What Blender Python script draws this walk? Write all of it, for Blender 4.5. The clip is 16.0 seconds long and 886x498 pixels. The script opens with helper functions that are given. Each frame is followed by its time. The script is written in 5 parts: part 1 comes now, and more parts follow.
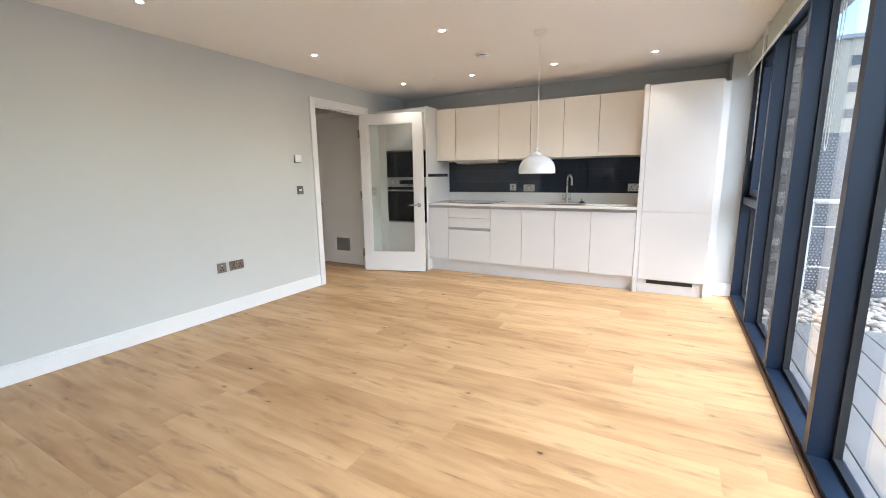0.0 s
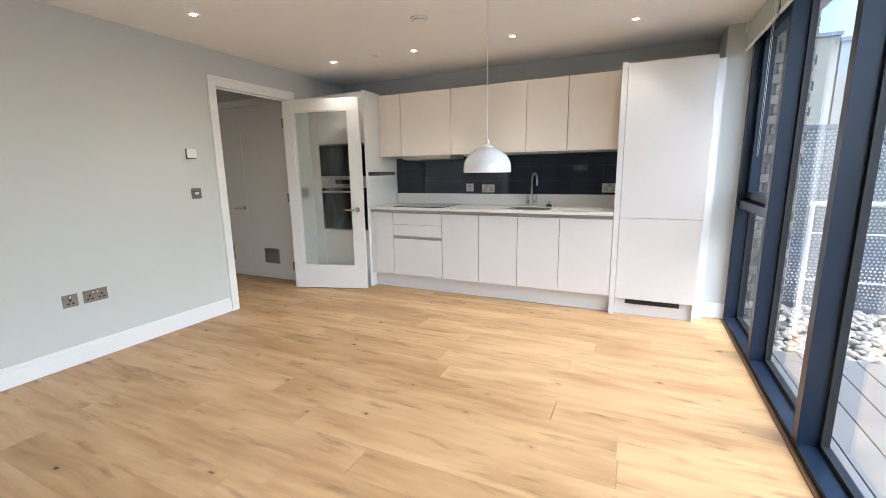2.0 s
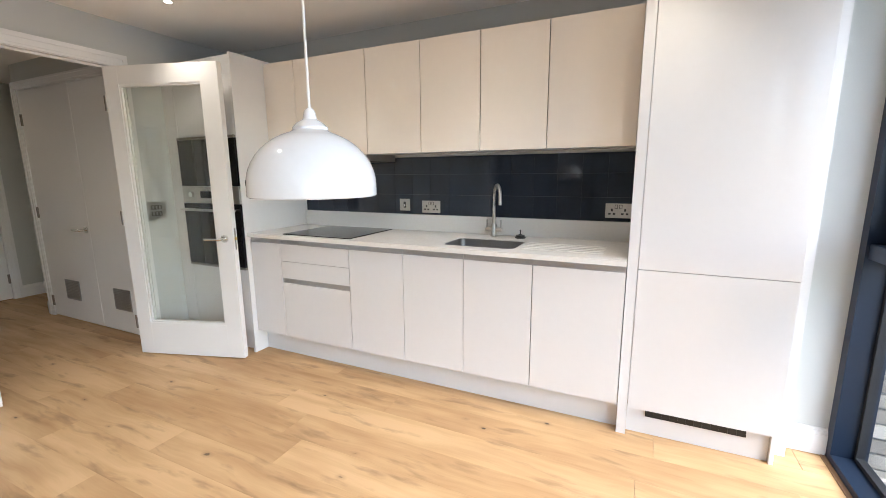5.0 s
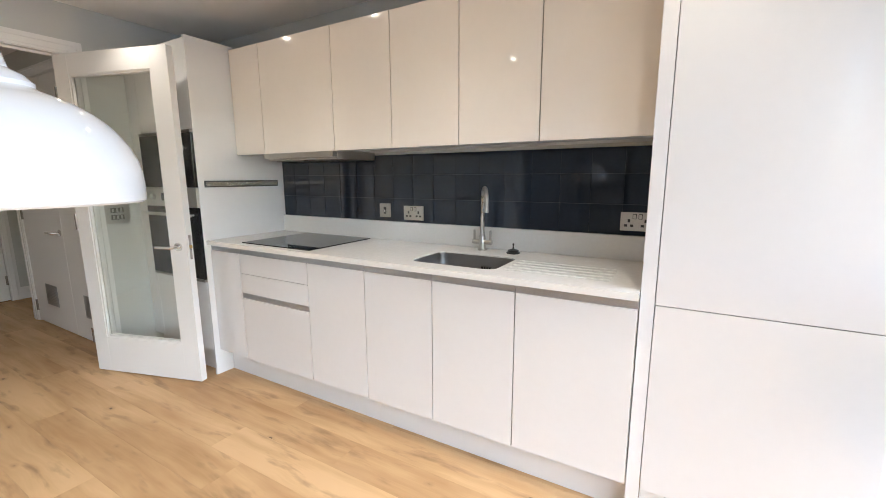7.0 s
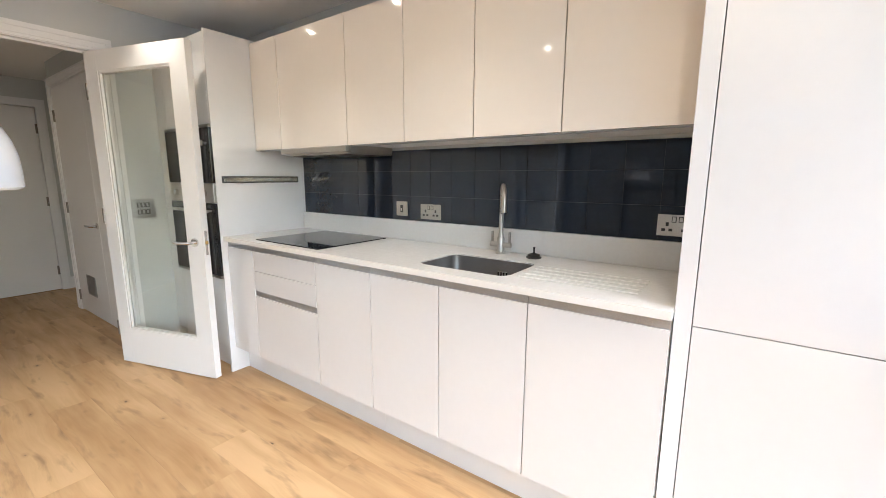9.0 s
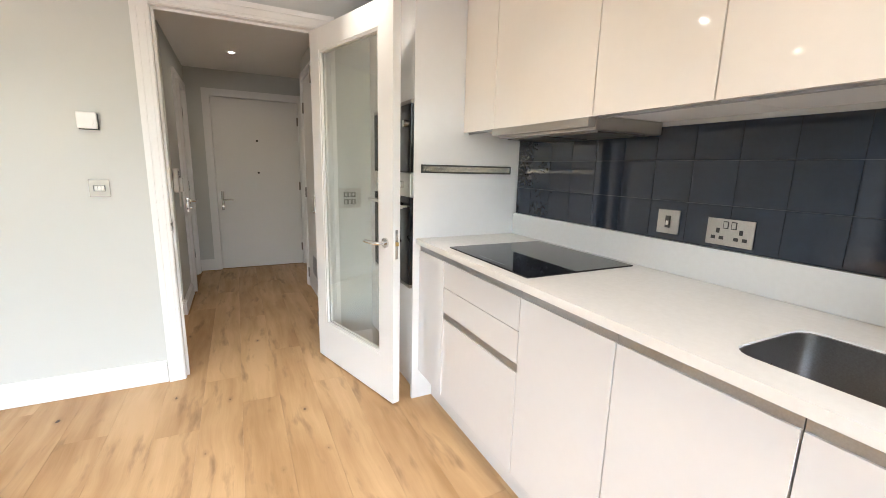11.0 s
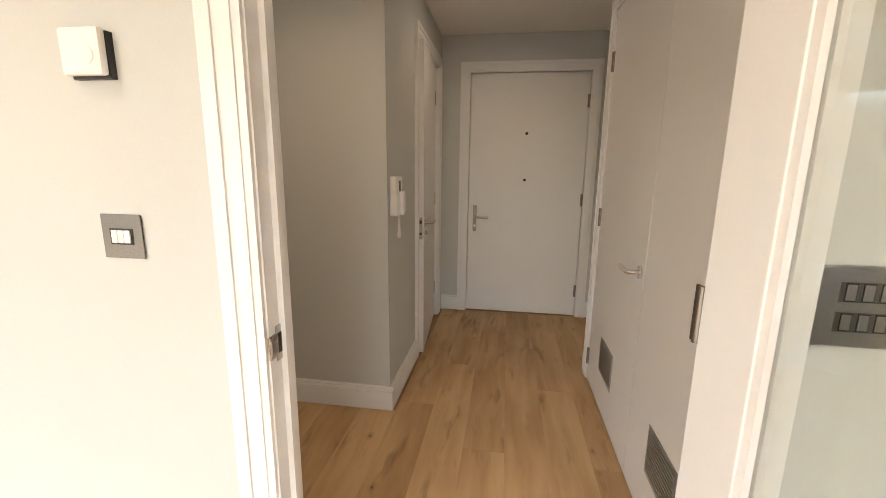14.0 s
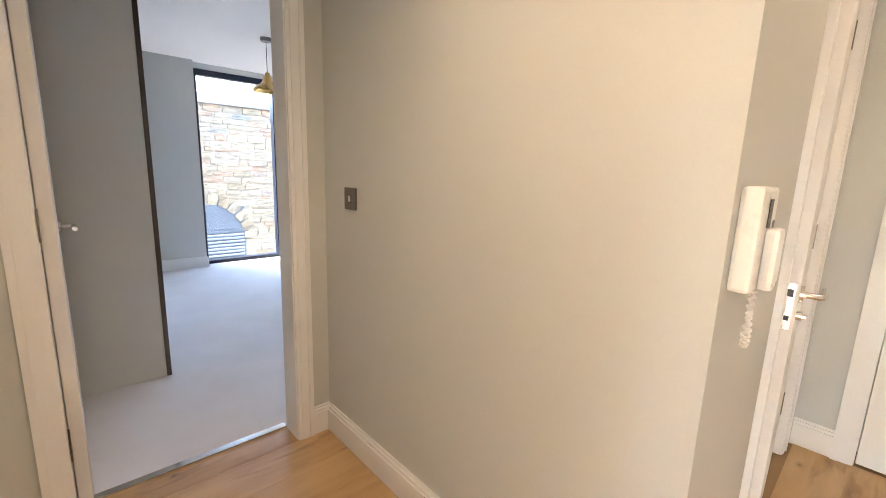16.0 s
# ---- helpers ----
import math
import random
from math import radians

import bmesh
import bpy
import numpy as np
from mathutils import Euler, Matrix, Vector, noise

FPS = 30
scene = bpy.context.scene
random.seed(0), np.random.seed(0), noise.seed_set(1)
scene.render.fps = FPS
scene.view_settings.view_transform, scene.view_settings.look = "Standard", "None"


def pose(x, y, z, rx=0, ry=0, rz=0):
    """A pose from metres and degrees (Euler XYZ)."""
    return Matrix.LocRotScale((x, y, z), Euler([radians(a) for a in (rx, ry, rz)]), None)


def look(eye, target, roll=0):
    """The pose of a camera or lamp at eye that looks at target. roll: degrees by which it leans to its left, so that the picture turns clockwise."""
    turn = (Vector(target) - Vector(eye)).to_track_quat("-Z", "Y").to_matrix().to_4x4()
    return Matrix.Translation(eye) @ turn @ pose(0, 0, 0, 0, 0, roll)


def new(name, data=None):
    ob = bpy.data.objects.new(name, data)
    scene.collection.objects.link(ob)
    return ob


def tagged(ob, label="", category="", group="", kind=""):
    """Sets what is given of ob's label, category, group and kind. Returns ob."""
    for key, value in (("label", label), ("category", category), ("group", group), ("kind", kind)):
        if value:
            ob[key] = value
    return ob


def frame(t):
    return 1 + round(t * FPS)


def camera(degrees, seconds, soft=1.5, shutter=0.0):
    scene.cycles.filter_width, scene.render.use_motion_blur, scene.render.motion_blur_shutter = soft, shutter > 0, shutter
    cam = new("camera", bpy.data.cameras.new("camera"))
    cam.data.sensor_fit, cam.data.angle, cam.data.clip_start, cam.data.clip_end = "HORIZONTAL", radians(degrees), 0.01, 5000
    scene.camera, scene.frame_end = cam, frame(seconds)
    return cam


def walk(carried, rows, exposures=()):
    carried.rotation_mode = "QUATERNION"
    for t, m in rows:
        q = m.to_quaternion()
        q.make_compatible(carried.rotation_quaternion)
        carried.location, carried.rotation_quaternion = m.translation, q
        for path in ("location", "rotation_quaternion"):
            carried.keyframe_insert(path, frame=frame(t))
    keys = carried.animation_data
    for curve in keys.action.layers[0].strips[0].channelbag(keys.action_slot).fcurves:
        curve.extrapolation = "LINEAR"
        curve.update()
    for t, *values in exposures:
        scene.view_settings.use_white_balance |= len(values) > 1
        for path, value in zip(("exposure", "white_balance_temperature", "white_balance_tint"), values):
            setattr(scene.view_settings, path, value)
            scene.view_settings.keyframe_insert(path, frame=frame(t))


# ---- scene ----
import itertools

cam = camera(93.7, 16.0, soft=0.8)
PATH = [
    (0, (-0.012, 0.159, 1.256), (-0.959, 1.885, 0.907), -0.8),
    (0.5, (-0.053, 0.264, 1.227), (-0.968, 2.008, 0.879), -0.8),
    (1, (-0.087, 0.509, 1.269), (-0.978, 2.264, 0.915), -0.8),
    (1.5, (-0.113, 0.757, 1.27), (-0.977, 2.524, 0.907), -0.9),
    (2, (-0.131, 1.069, 1.27), (-0.969, 2.848, 0.904), -0.9),
    (2.5, (-0.177, 1.385, 1.27), (-0.999, 3.172, 0.904), -0.8),
    (3, (-0.225, 1.723, 1.309), (-1.035, 3.514, 0.939), -0.8),
    (3.5, (-0.244, 2.041, 1.315), (-1.046, 3.836, 0.947), -0.8),
    (4, (-0.278, 2.335, 1.317), (-1.069, 4.137, 0.962), -0.6),
    (4.5, (-0.297, 2.577, 1.313), (-1.099, 4.375, 0.959), -0.5),
    (7, (-0.21, 3.365, 1.294), (-1.198, 5.071, 0.955), -0.2),
    (7.5, (-0.173, 3.44, 1.279), (-1.169, 5.143, 0.95), -0.1),
    (8, (-0.153, 3.48, 1.279), (-1.162, 5.175, 0.949), -0.2),
    (10.5, (-0.575, 3.909, 1.271), (-2.178, 5.046, 0.9), 1.3),
    (11, (-0.857, 4.057, 1.264), (-2.616, 4.928, 0.882), 1.4),
    (11.5, (-1.19, 4.102, 1.248), (-3.055, 4.715, 0.863), 1.4),
    (12, (-1.536, 4.124, 1.282), (-3.459, 4.514, 0.893), 1.3),
    (12.5, (-1.883, 4.125, 1.265), (-3.832, 4.348, 0.875), 1.0),
    (13, (-2.216, 4.135, 1.265), (-4.176, 4.213, 0.875), 0.9),
    (13.5, (-2.546, 4.135, 1.279), (-4.506, 4.05, 0.887), 0.7),
    (14, (-2.867, 4.161, 1.264), (-4.806, 3.869, 0.871), 0.7),
    (14.5, (-3.179, 4.142, 1.251), (-5.067, 3.609, 0.862), 0.9),
    (15, (-3.483, 4.024, 1.234), (-5.267, 3.206, 0.849), 1.5),
    (15.5, (-3.757, 3.914, 1.233), (-5.351, 2.767, 0.853), 1.5),
    (16, (-3.938, 3.789, 1.218), (-5.276, 2.347, 0.856), 1.8),
]
walk(cam, [(t, look(eye, target, roll)) for t, eye, target, roll in PATH],
     exposures=[(0, 2.4, 5950, 9), (1, 2.38, 5950, 9), (2, 2.28, 5900, 9), (3, 2.35, 5950, 9), (4, 2.44, 6000, 10), (7.5, 2.46, 6000, 10), (10.5, 2.85, 6100, 10), (12, 2.88, 6200, 10), (13, 2.93, 6550, 12), (14, 3.18, 6900, 14), (14.5, 3.55, 7350, 15), (15, 4.2, 6350, 13), (15.5, 4.45, 6300, 12), (16, 4.65, 6900, 14)])

# ---------------------------------------------------------------- world, light
world = bpy.data.worlds.new("sky")
scene.world = world
world.use_nodes = True
wn = world.node_tree.nodes
sky = wn.new("ShaderNodeTexSky")
sky.sky_type = "NISHITA"
sky.sun_disc = False
sky.sun_elevation = radians(46)
sky.sun_rotation = radians(110)
sky.air_density, sky.dust_density, sky.ozone_density = 1.0, 1.5, 1.0
world.node_tree.links.new(sky.outputs[0], wn["Background"].inputs[0])
wn["Background"].inputs[1].default_value = 0.15

sun_data = bpy.data.lights.new("sun", "SUN")
sun_data.energy, sun_data.angle, sun_data.color = 1.0, radians(60), (1.0, 0.97, 0.93)
sun = new("sun", sun_data)
sun.matrix_world = look((9.0, -3.2, 11.0), (0, 0, 0))


# ---------------------------------------------------------------- materials
def tree(name):
    m = bpy.data.materials.new(name)
    m.use_nodes = True
    nt = m.node_tree
    return m, nt, nt.nodes["Principled BSDF"]


def socket(nt, kind, ins=None, **props):
    n = nt.nodes.new(kind)
    for k, v in props.items():
        setattr(n, k, v)
    for k, v in (ins or {}).items():
        if hasattr(v, "is_output"):
            nt.links.new(v, n.inputs[k])
        else:
            n.inputs[k].default_value = v
    return n


def rgb(c):
    return (c[0], c[1], c[2], 1.0)


def coords(nt, scale=(1, 1, 1), per_object=False, space="Object"):
    """Object coordinates, stretched; shifted by chance for each piece."""
    tc = socket(nt, "ShaderNodeTexCoord")
    out = tc.outputs[space]
    if per_object:
        oi = socket(nt, "ShaderNodeObjectInfo")
        mul = socket(nt, "ShaderNodeMath", {0: oi.outputs["Random"], 1: 57.0}, operation="MULTIPLY")
        add = socket(nt, "ShaderNodeVectorMath", {0: out, 1: mul.outputs[0]}, operation="ADD")
        out = add.outputs[0]
    mp = socket(nt, "ShaderNodeMapping", {"Vector": out, "Scale": scale})
    return mp.outputs[0]


def surface(name, a, b, rough=0.5, metal=0.0, scale=6.0, fine=180.0, bump=0.05, spread=0.08, coat=0.0, stretch=(1, 1, 1), per_object=False, spec=0.5):
    """A surface whose colour and gloss vary at two scales between a and b."""
    m, nt, p = tree(name)
    v = coords(nt, stretch, per_object)
    n1 = socket(nt, "ShaderNodeTexNoise", {"Vector": v, "Scale": scale, "Detail": 4.0})
    n2 = socket(nt, "ShaderNodeTexNoise", {"Vector": v, "Scale": fine, "Detail": 3.0})
    mx = socket(nt, "ShaderNodeMath", {0: n1.outputs[0], 1: n2.outputs[0]}, operation="ADD")
    rng = socket(nt, "ShaderNodeMapRange", {"Value": mx.outputs[0], "From Min": 0.6, "From Max": 1.4})
    col = socket(nt, "ShaderNodeMix", {"Factor": rng.outputs[0], 6: rgb(a), 7: rgb(b)}, data_type="RGBA")
    nt.links.new(col.outputs[2], p.inputs["Base Color"])
    rr = socket(nt, "ShaderNodeMapRange", {"Value": n1.outputs[0], "From Min": 0.3, "From Max": 0.7, "To Min": max(0.02, rough - spread), "To Max": rough + spread})
    nt.links.new(rr.outputs[0], p.inputs["Roughness"])
    p.inputs["Metallic"].default_value = metal
    p.inputs["Coat Weight"].default_value = coat
    p.inputs["Coat Roughness"].default_value = 0.05
    p.inputs["Specular IOR Level"].default_value = spec
    if bump:
        bp = socket(nt, "ShaderNodeBump", {"Height": n2.outputs[0], "Strength": bump, "Distance": 0.002})
        nt.links.new(bp.outputs[0], p.inputs["Normal"])
    return m


def oak(name, light, dark, stain, knot):
    """Oiled oak boards that run along x: soft long figure, grey stains, a few small knots; each board its own tone."""
    m, nt, p = tree(name)
    v = coords(nt, (1, 1, 1), True)
    warp = socket(nt, "ShaderNodeTexNoise", {"Vector": v, "Scale": 2.2, "Detail": 2.0})
    wv = socket(nt, "ShaderNodeVectorMath", {0: warp.outputs["Color"], 1: (0.0, 0.09, 0.0)}, operation="MULTIPLY")
    av = socket(nt, "ShaderNodeVectorMath", {0: v, 1: wv.outputs[0]}, operation="ADD")
    mp = socket(nt, "ShaderNodeMapping", {"Vector": av.outputs[0], "Scale": (1.1, 15.0, 1.0)})
    g1 = socket(nt, "ShaderNodeTexNoise", {"Vector": mp.outputs[0], "Scale": 1.1, "Detail": 6.0, "Roughness": 0.6})
    mp2 = socket(nt, "ShaderNodeMapping", {"Vector": av.outputs[0], "Scale": (6.0, 260.0, 1.0)})
    g2 = socket(nt, "ShaderNodeTexNoise", {"Vector": mp2.outputs[0], "Scale": 1.0, "Detail": 3.0})
    mb = socket(nt, "ShaderNodeMapping", {"Vector": v, "Scale": (1.6, 4.5, 1.0)})
    big = socket(nt, "ShaderNodeTexNoise", {"Vector": mb.outputs[0], "Scale": 1.0, "Detail": 3.0})
    oi = socket(nt, "ShaderNodeObjectInfo")
    s1 = socket(nt, "ShaderNodeMath", {0: g1.outputs[0], 1: 0.62, 2: 0.0}, operation="MULTIPLY_ADD")
    s2 = socket(nt, "ShaderNodeMath", {0: g2.outputs[0], 1: 0.10, 2: s1.outputs[0]}, operation="MULTIPLY_ADD")
    s3 = socket(nt, "ShaderNodeMath", {0: big.outputs[0], 1: 0.80, 2: s2.outputs[0]}, operation="MULTIPLY_ADD")
    s4 = socket(nt, "ShaderNodeMath", {0: oi.outputs["Random"], 1: 0.20, 2: s3.outputs[0]}, operation="MULTIPLY_ADD")
    rng = socket(nt, "ShaderNodeMapRange", {"Value": s4.outputs[0], "From Min": 0.66, "From Max": 1.20})
    col = socket(nt, "ShaderNodeMix", {"Factor": rng.outputs[0], 6: rgb(light), 7: rgb(dark)}, data_type="RGBA")
    ms = socket(nt, "ShaderNodeMapping", {"Vector": av.outputs[0], "Scale": (3.2, 16.0, 1.0), "Location": (7.3, 2.1, 0.0)})
    st = socket(nt, "ShaderNodeTexNoise", {"Vector": ms.outputs[0], "Scale": 1.0, "Detail": 4.0, "Roughness": 0.55})
    sf = socket(nt, "ShaderNodeMapRange", {"Value": st.outputs[0], "From Min": 0.57, "From Max": 0.74, "To Min": 0.0, "To Max": 0.72})
    col1 = socket(nt, "ShaderNodeMix", {"Factor": sf.outputs[0], 6: col.outputs[2], 7: rgb(stain)}, data_type="RGBA")
    kw = socket(nt, "ShaderNodeTexNoise", {"Vector": v, "Scale": 45.0, "Detail": 2.0})
    kv = socket(nt, "ShaderNodeVectorMath", {0: kw.outputs["Color"], 1: (0.022, 0.016, 0.0)}, operation="MULTIPLY")
    ka = socket(nt, "ShaderNodeVectorMath", {0: v, 1: kv.outputs[0]}, operation="ADD")
    mk = socket(nt, "ShaderNodeMapping", {"Vector": ka.outputs[0], "Scale": (0.75, 1.3, 1.0)})
    vo = socket(nt, "ShaderNodeTexVoronoi", {"Vector": mk.outputs[0], "Scale": 3.0, "Randomness": 1.0}, voronoi_dimensions="2D")
    keep = socket(nt, "ShaderNodeSeparateColor", {0: vo.outputs["Color"]})
    size = socket(nt, "ShaderNodeMapRange", {"Value": keep.outputs[0], "From Min": 0.42, "From Max": 1.0, "To Min": 0.0, "To Max": 0.046})
    gap = socket(nt, "ShaderNodeMath", {0: size.outputs[0], 1: vo.outputs["Distance"]}, operation="SUBTRACT")
    halo = socket(nt, "ShaderNodeMapRange", {"Value": gap.outputs[0], "From Min": -0.055, "From Max": 0.0, "To Min": 0.0, "To Max": 0.30})
    hon = socket(nt, "ShaderNodeMath", {0: keep.outputs[0], 1: 0.48}, operation="GREATER_THAN")
    hf = socket(nt, "ShaderNodeMath", {0: halo.outputs[0], 1: hon.outputs[0]}, operation="MULTIPLY")
    col2 = socket(nt, "ShaderNodeMix", {"Factor": hf.outputs[0], 6: col1.outputs[2], 7: rgb(stain)}, data_type="RGBA")
    core = socket(nt, "ShaderNodeMapRange", {"Value": gap.outputs[0], "From Min": 0.0, "From Max": 0.022, "To Min": 0.0, "To Max": 1.0})
    tone = socket(nt, "ShaderNodeMapRange", {"Value": keep.outputs[1], "To Min": 0.35, "To Max": 1.0})
    cf = socket(nt, "ShaderNodeMath", {0: core.outputs[0], 1: tone.outputs[0]}, operation="MULTIPLY")
    col3 = socket(nt, "ShaderNodeMix", {"Factor": cf.outputs[0], 6: col2.outputs[2], 7: rgb(knot)}, data_type="RGBA")
    nt.links.new(col3.outputs[2], p.inputs["Base Color"])
    rr = socket(nt, "ShaderNodeMapRange", {"Value": g1.outputs[0], "From Min": 0.3, "From Max": 0.7, "To Min": 0.42, "To Max": 0.56})
    nt.links.new(rr.outputs[0], p.inputs["Roughness"])
    p.inputs["Specular IOR Level"].default_value = 0.45
    bp = socket(nt, "ShaderNodeBump", {"Height": g2.outputs[0], "Strength": 0.12, "Distance": 0.001})
    nt.links.new(bp.outputs[0], p.inputs["Normal"])
    return m


def rubble(name, tones, joined=False):
    """Weathered stones, each of its own tone, mottled and rough."""
    m, nt, p = tree(name)
    pick = socket(nt, "ShaderNodeNewGeometry").outputs["Random Per Island"] if joined else socket(nt, "ShaderNodeObjectInfo").outputs["Random"]
    ramp = socket(nt, "ShaderNodeValToRGB", {0: pick})
    els = ramp.color_ramp.elements
    while len(els) < len(tones):
        els.new(0.5)
    for e, (pos, c) in zip(els, tones):
        e.position = pos
        e.color = rgb(c)
    v = coords(nt, (1, 1, 1), True)
    n1 = socket(nt, "ShaderNodeTexNoise", {"Vector": v, "Scale": 3.0, "Detail": 6.0})
    f = socket(nt, "ShaderNodeMapRange", {"Value": n1.outputs[0], "From Min": 0.3, "From Max": 0.7, "To Min": 0.55, "To Max": 1.4})
    mul = socket(nt, "ShaderNodeVectorMath", {0: ramp.outputs[0], 1: f.outputs[0]}, operation="MULTIPLY")
    nt.links.new(mul.outputs[0], p.inputs["Base Color"])
    p.inputs["Roughness"].default_value = 0.92
    bp = socket(nt, "ShaderNodeBump", {"Height": n1.outputs[0], "Strength": 0.6, "Distance": 0.02})
    nt.links.new(bp.outputs[0], p.inputs["Normal"])
    return m


def pane_glass(name, tint):
    """Thin clear glass: straight through, with a mirror sheen that grows towards grazing."""
    m, nt, p = tree(name)
    lw = socket(nt, "ShaderNodeLayerWeight", {"Blend": 0.5})
    pw = socket(nt, "ShaderNodeMath", {0: lw.outputs["Facing"], 1: 4.0}, operation="POWER")
    fac = socket(nt, "ShaderNodeMapRange", {"Value": pw.outputs[0], "To Min": 0.035, "To Max": 0.85})
    clear = socket(nt, "ShaderNodeBsdfTransparent", {"Color": rgb(tint)})
    sheen = socket(nt, "ShaderNodeBsdfGlossy", {"Roughness": 0.0})
    mix = socket(nt, "ShaderNodeMixShader", {0: fac.outputs[0], 1: clear.outputs[0], 2: sheen.outputs[0]})
    nt.links.new(mix.outputs[0], nt.nodes["Material Output"].inputs[0])
    nt.nodes.remove(p)
    return m


def glow(name, colour, strength):
    m, nt, p = tree(name)
    p.inputs["Base Color"].default_value = rgb(colour)
    p.inputs["Emission Color"].default_value = rgb(colour)
    p.inputs["Emission Strength"].default_value = strength
    return m


WALL = surface("wall_paint", (0.545, 0.555, 0.53), (0.585, 0.595, 0.57), 0.85, scale=1.2, fine=260, bump=0.08)
CEIL = surface("ceiling_paint", (0.83, 0.815, 0.79), (0.86, 0.845, 0.82), 0.9, scale=1.0, fine=240, bump=0.05)
TRIM = surface("satin_white_wood_paint", (0.77, 0.765, 0.75), (0.81, 0.805, 0.79), 0.38, scale=3, fine=120, bump=0.04)
DOORP = surface("painted_door_white", (0.74, 0.73, 0.71), (0.77, 0.76, 0.74), 0.42, scale=2, fine=140, bump=0.05)
GLOSS = surface("gloss_white_lacquer", (0.69, 0.68, 0.67), (0.71, 0.70, 0.69), 0.09, scale=2.0, fine=30, bump=0.012, spread=0.03, coat=0.35)
# lighter, warmer copy of the lacquer: spot and floor light put into the colour
GLOSSG = surface("gloss_lacquer_warm_lit", (0.81, 0.75, 0.675), (0.83, 0.77, 0.695), 0.07, scale=2.0, fine=30, bump=0.012, spread=0.03, coat=0.35)
CARCASS = surface("white_melamine", (0.72, 0.71, 0.70), (0.75, 0.74, 0.73), 0.45, scale=4, fine=200, bump=0.02)
QUARTZ = surface("white_quartz_worktop", (0.74, 0.72, 0.68), (0.79, 0.775, 0.74), 0.24, scale=60, fine=700, bump=0.0, spread=0.02)
SPLASH = surface("slate_blue_glass_tile", (0.012, 0.017, 0.028), (0.017, 0.024, 0.038), 0.035, scale=2.5, fine=60, bump=0.004, spread=0.02, per_object=True, spec=0.5)
GROUT = surface("grey_grout", (0.06, 0.068, 0.078), (0.085, 0.095, 0.105), 0.8, scale=8, fine=300)
STEEL = surface("brushed_steel", (0.42, 0.40, 0.37), (0.58, 0.56, 0.52), 0.30, metal=1.0, scale=3, fine=220, bump=0.05, stretch=(1, 12, 1))
HOODST = surface("satin_hood_steel", (0.52, 0.49, 0.45), (0.58, 0.55, 0.51), 0.40, metal=1.0, scale=2, fine=300, bump=0.02, stretch=(1, 1, 6))
SINKST = surface("satin_sink_steel", (0.30, 0.28, 0.26), (0.42, 0.40, 0.38), 0.34, metal=1.0, scale=4, fine=260, bump=0.05)
CHROME = surface("satin_chrome", (0.62, 0.61, 0.59), (0.74, 0.73, 0.71), 0.16, metal=1.0, scale=6, fine=200, bump=0.01)
NICKEL = surface("brushed_nickel", (0.20, 0.185, 0.165), (0.29, 0.27, 0.245), 0.33, metal=1.0, scale=5, fine=300, bump=0.04)
CHANNEL = surface("anodised_channel", (0.36, 0.37, 0.38), (0.45, 0.46, 0.47), 0.36, metal=0.8, scale=5, fine=220, bump=0.03)
BLACKG = surface("black_glass", (0.004, 0.004, 0.005), (0.007, 0.007, 0.008), 0.035, scale=3, fine=50, bump=0.0, spread=0.01, spec=0.36)
BLACKP = surface("black_plastic", (0.012, 0.012, 0.012), (0.022, 0.022, 0.022), 0.4, scale=20, fine=300, bump=0.03)
FRAME = surface("navy_powder_coat", (0.006, 0.014, 0.032), (0.009, 0.019, 0.040), 0.36, scale=4, fine=380, bump=0.05, spec=0.5)
GASKET = surface("black_gasket", (0.008, 0.009, 0.011), (0.014, 0.015, 0.018), 0.5, scale=10, fine=200, bump=0.03)
PLASTIC = surface("white_plastic", (0.78, 0.77, 0.74), (0.81, 0.80, 0.77), 0.32, scale=10, fine=200, bump=0.01)
ENAMEL = surface("gloss_white_enamel", (0.74, 0.745, 0.75), (0.77, 0.775, 0.78), 0.12, scale=4, fine=60, bump=0.005, spread=0.03, coat=0.4)
BLIND = surface("pale_green_blind_fabric", (0.42, 0.46, 0.41), (0.50, 0.54, 0.48), 0.85, scale=8, fine=500, bump=0.15)
BRASS = surface("aged_brass", (0.42, 0.27, 0.09), (0.56, 0.38, 0.14), 0.28, metal=1.0, scale=6, fine=150, bump=0.05)
CARPET = surface("grey_wool_carpet", (0.66, 0.65, 0.66), (0.80, 0.79, 0.80), 0.95, scale=3, fine=520, bump=0.7)
JOINT = surface("floor_joint", (0.34, 0.22, 0.11), (0.42, 0.27, 0.14), 0.8, scale=6, fine=200)
THRESH = surface("wood_threshold_strip", (0.17, 0.095, 0.048), (0.26, 0.15, 0.08), 0.5, scale=5, fine=150, stretch=(20, 1, 1))
OAK = oak("oiled_oak", (0.62, 0.41, 0.212), (0.35, 0.197, 0.08), (0.23, 0.138, 0.066), (0.04, 0.022, 0.011))
BRICK = rubble("grey_buff_brick", ((0.0, (0.30, 0.27, 0.235)), (0.2, (0.38, 0.35, 0.31)), (0.42, (0.22, 0.20, 0.175)), (0.6, (0.35, 0.31, 0.265)), (0.8, (0.12, 0.108, 0.098)), (1.0, (0.42, 0.38, 0.325))))
MORTAR = surface("grey_mortar", (0.16, 0.155, 0.15), (0.24, 0.235, 0.225), 0.95, scale=8, fine=200, bump=0.5)
DECK = surface("pale_grey_decking", (0.20, 0.197, 0.19), (0.28, 0.275, 0.265), 0.7, scale=2.5, fine=90, bump=0.25, stretch=(14, 1, 1), per_object=True)
PEBBLE = surface("river_pebble", (0.36, 0.315, 0.26), (0.70, 0.64, 0.56), 0.6, scale=9, fine=60, bump=0.1)
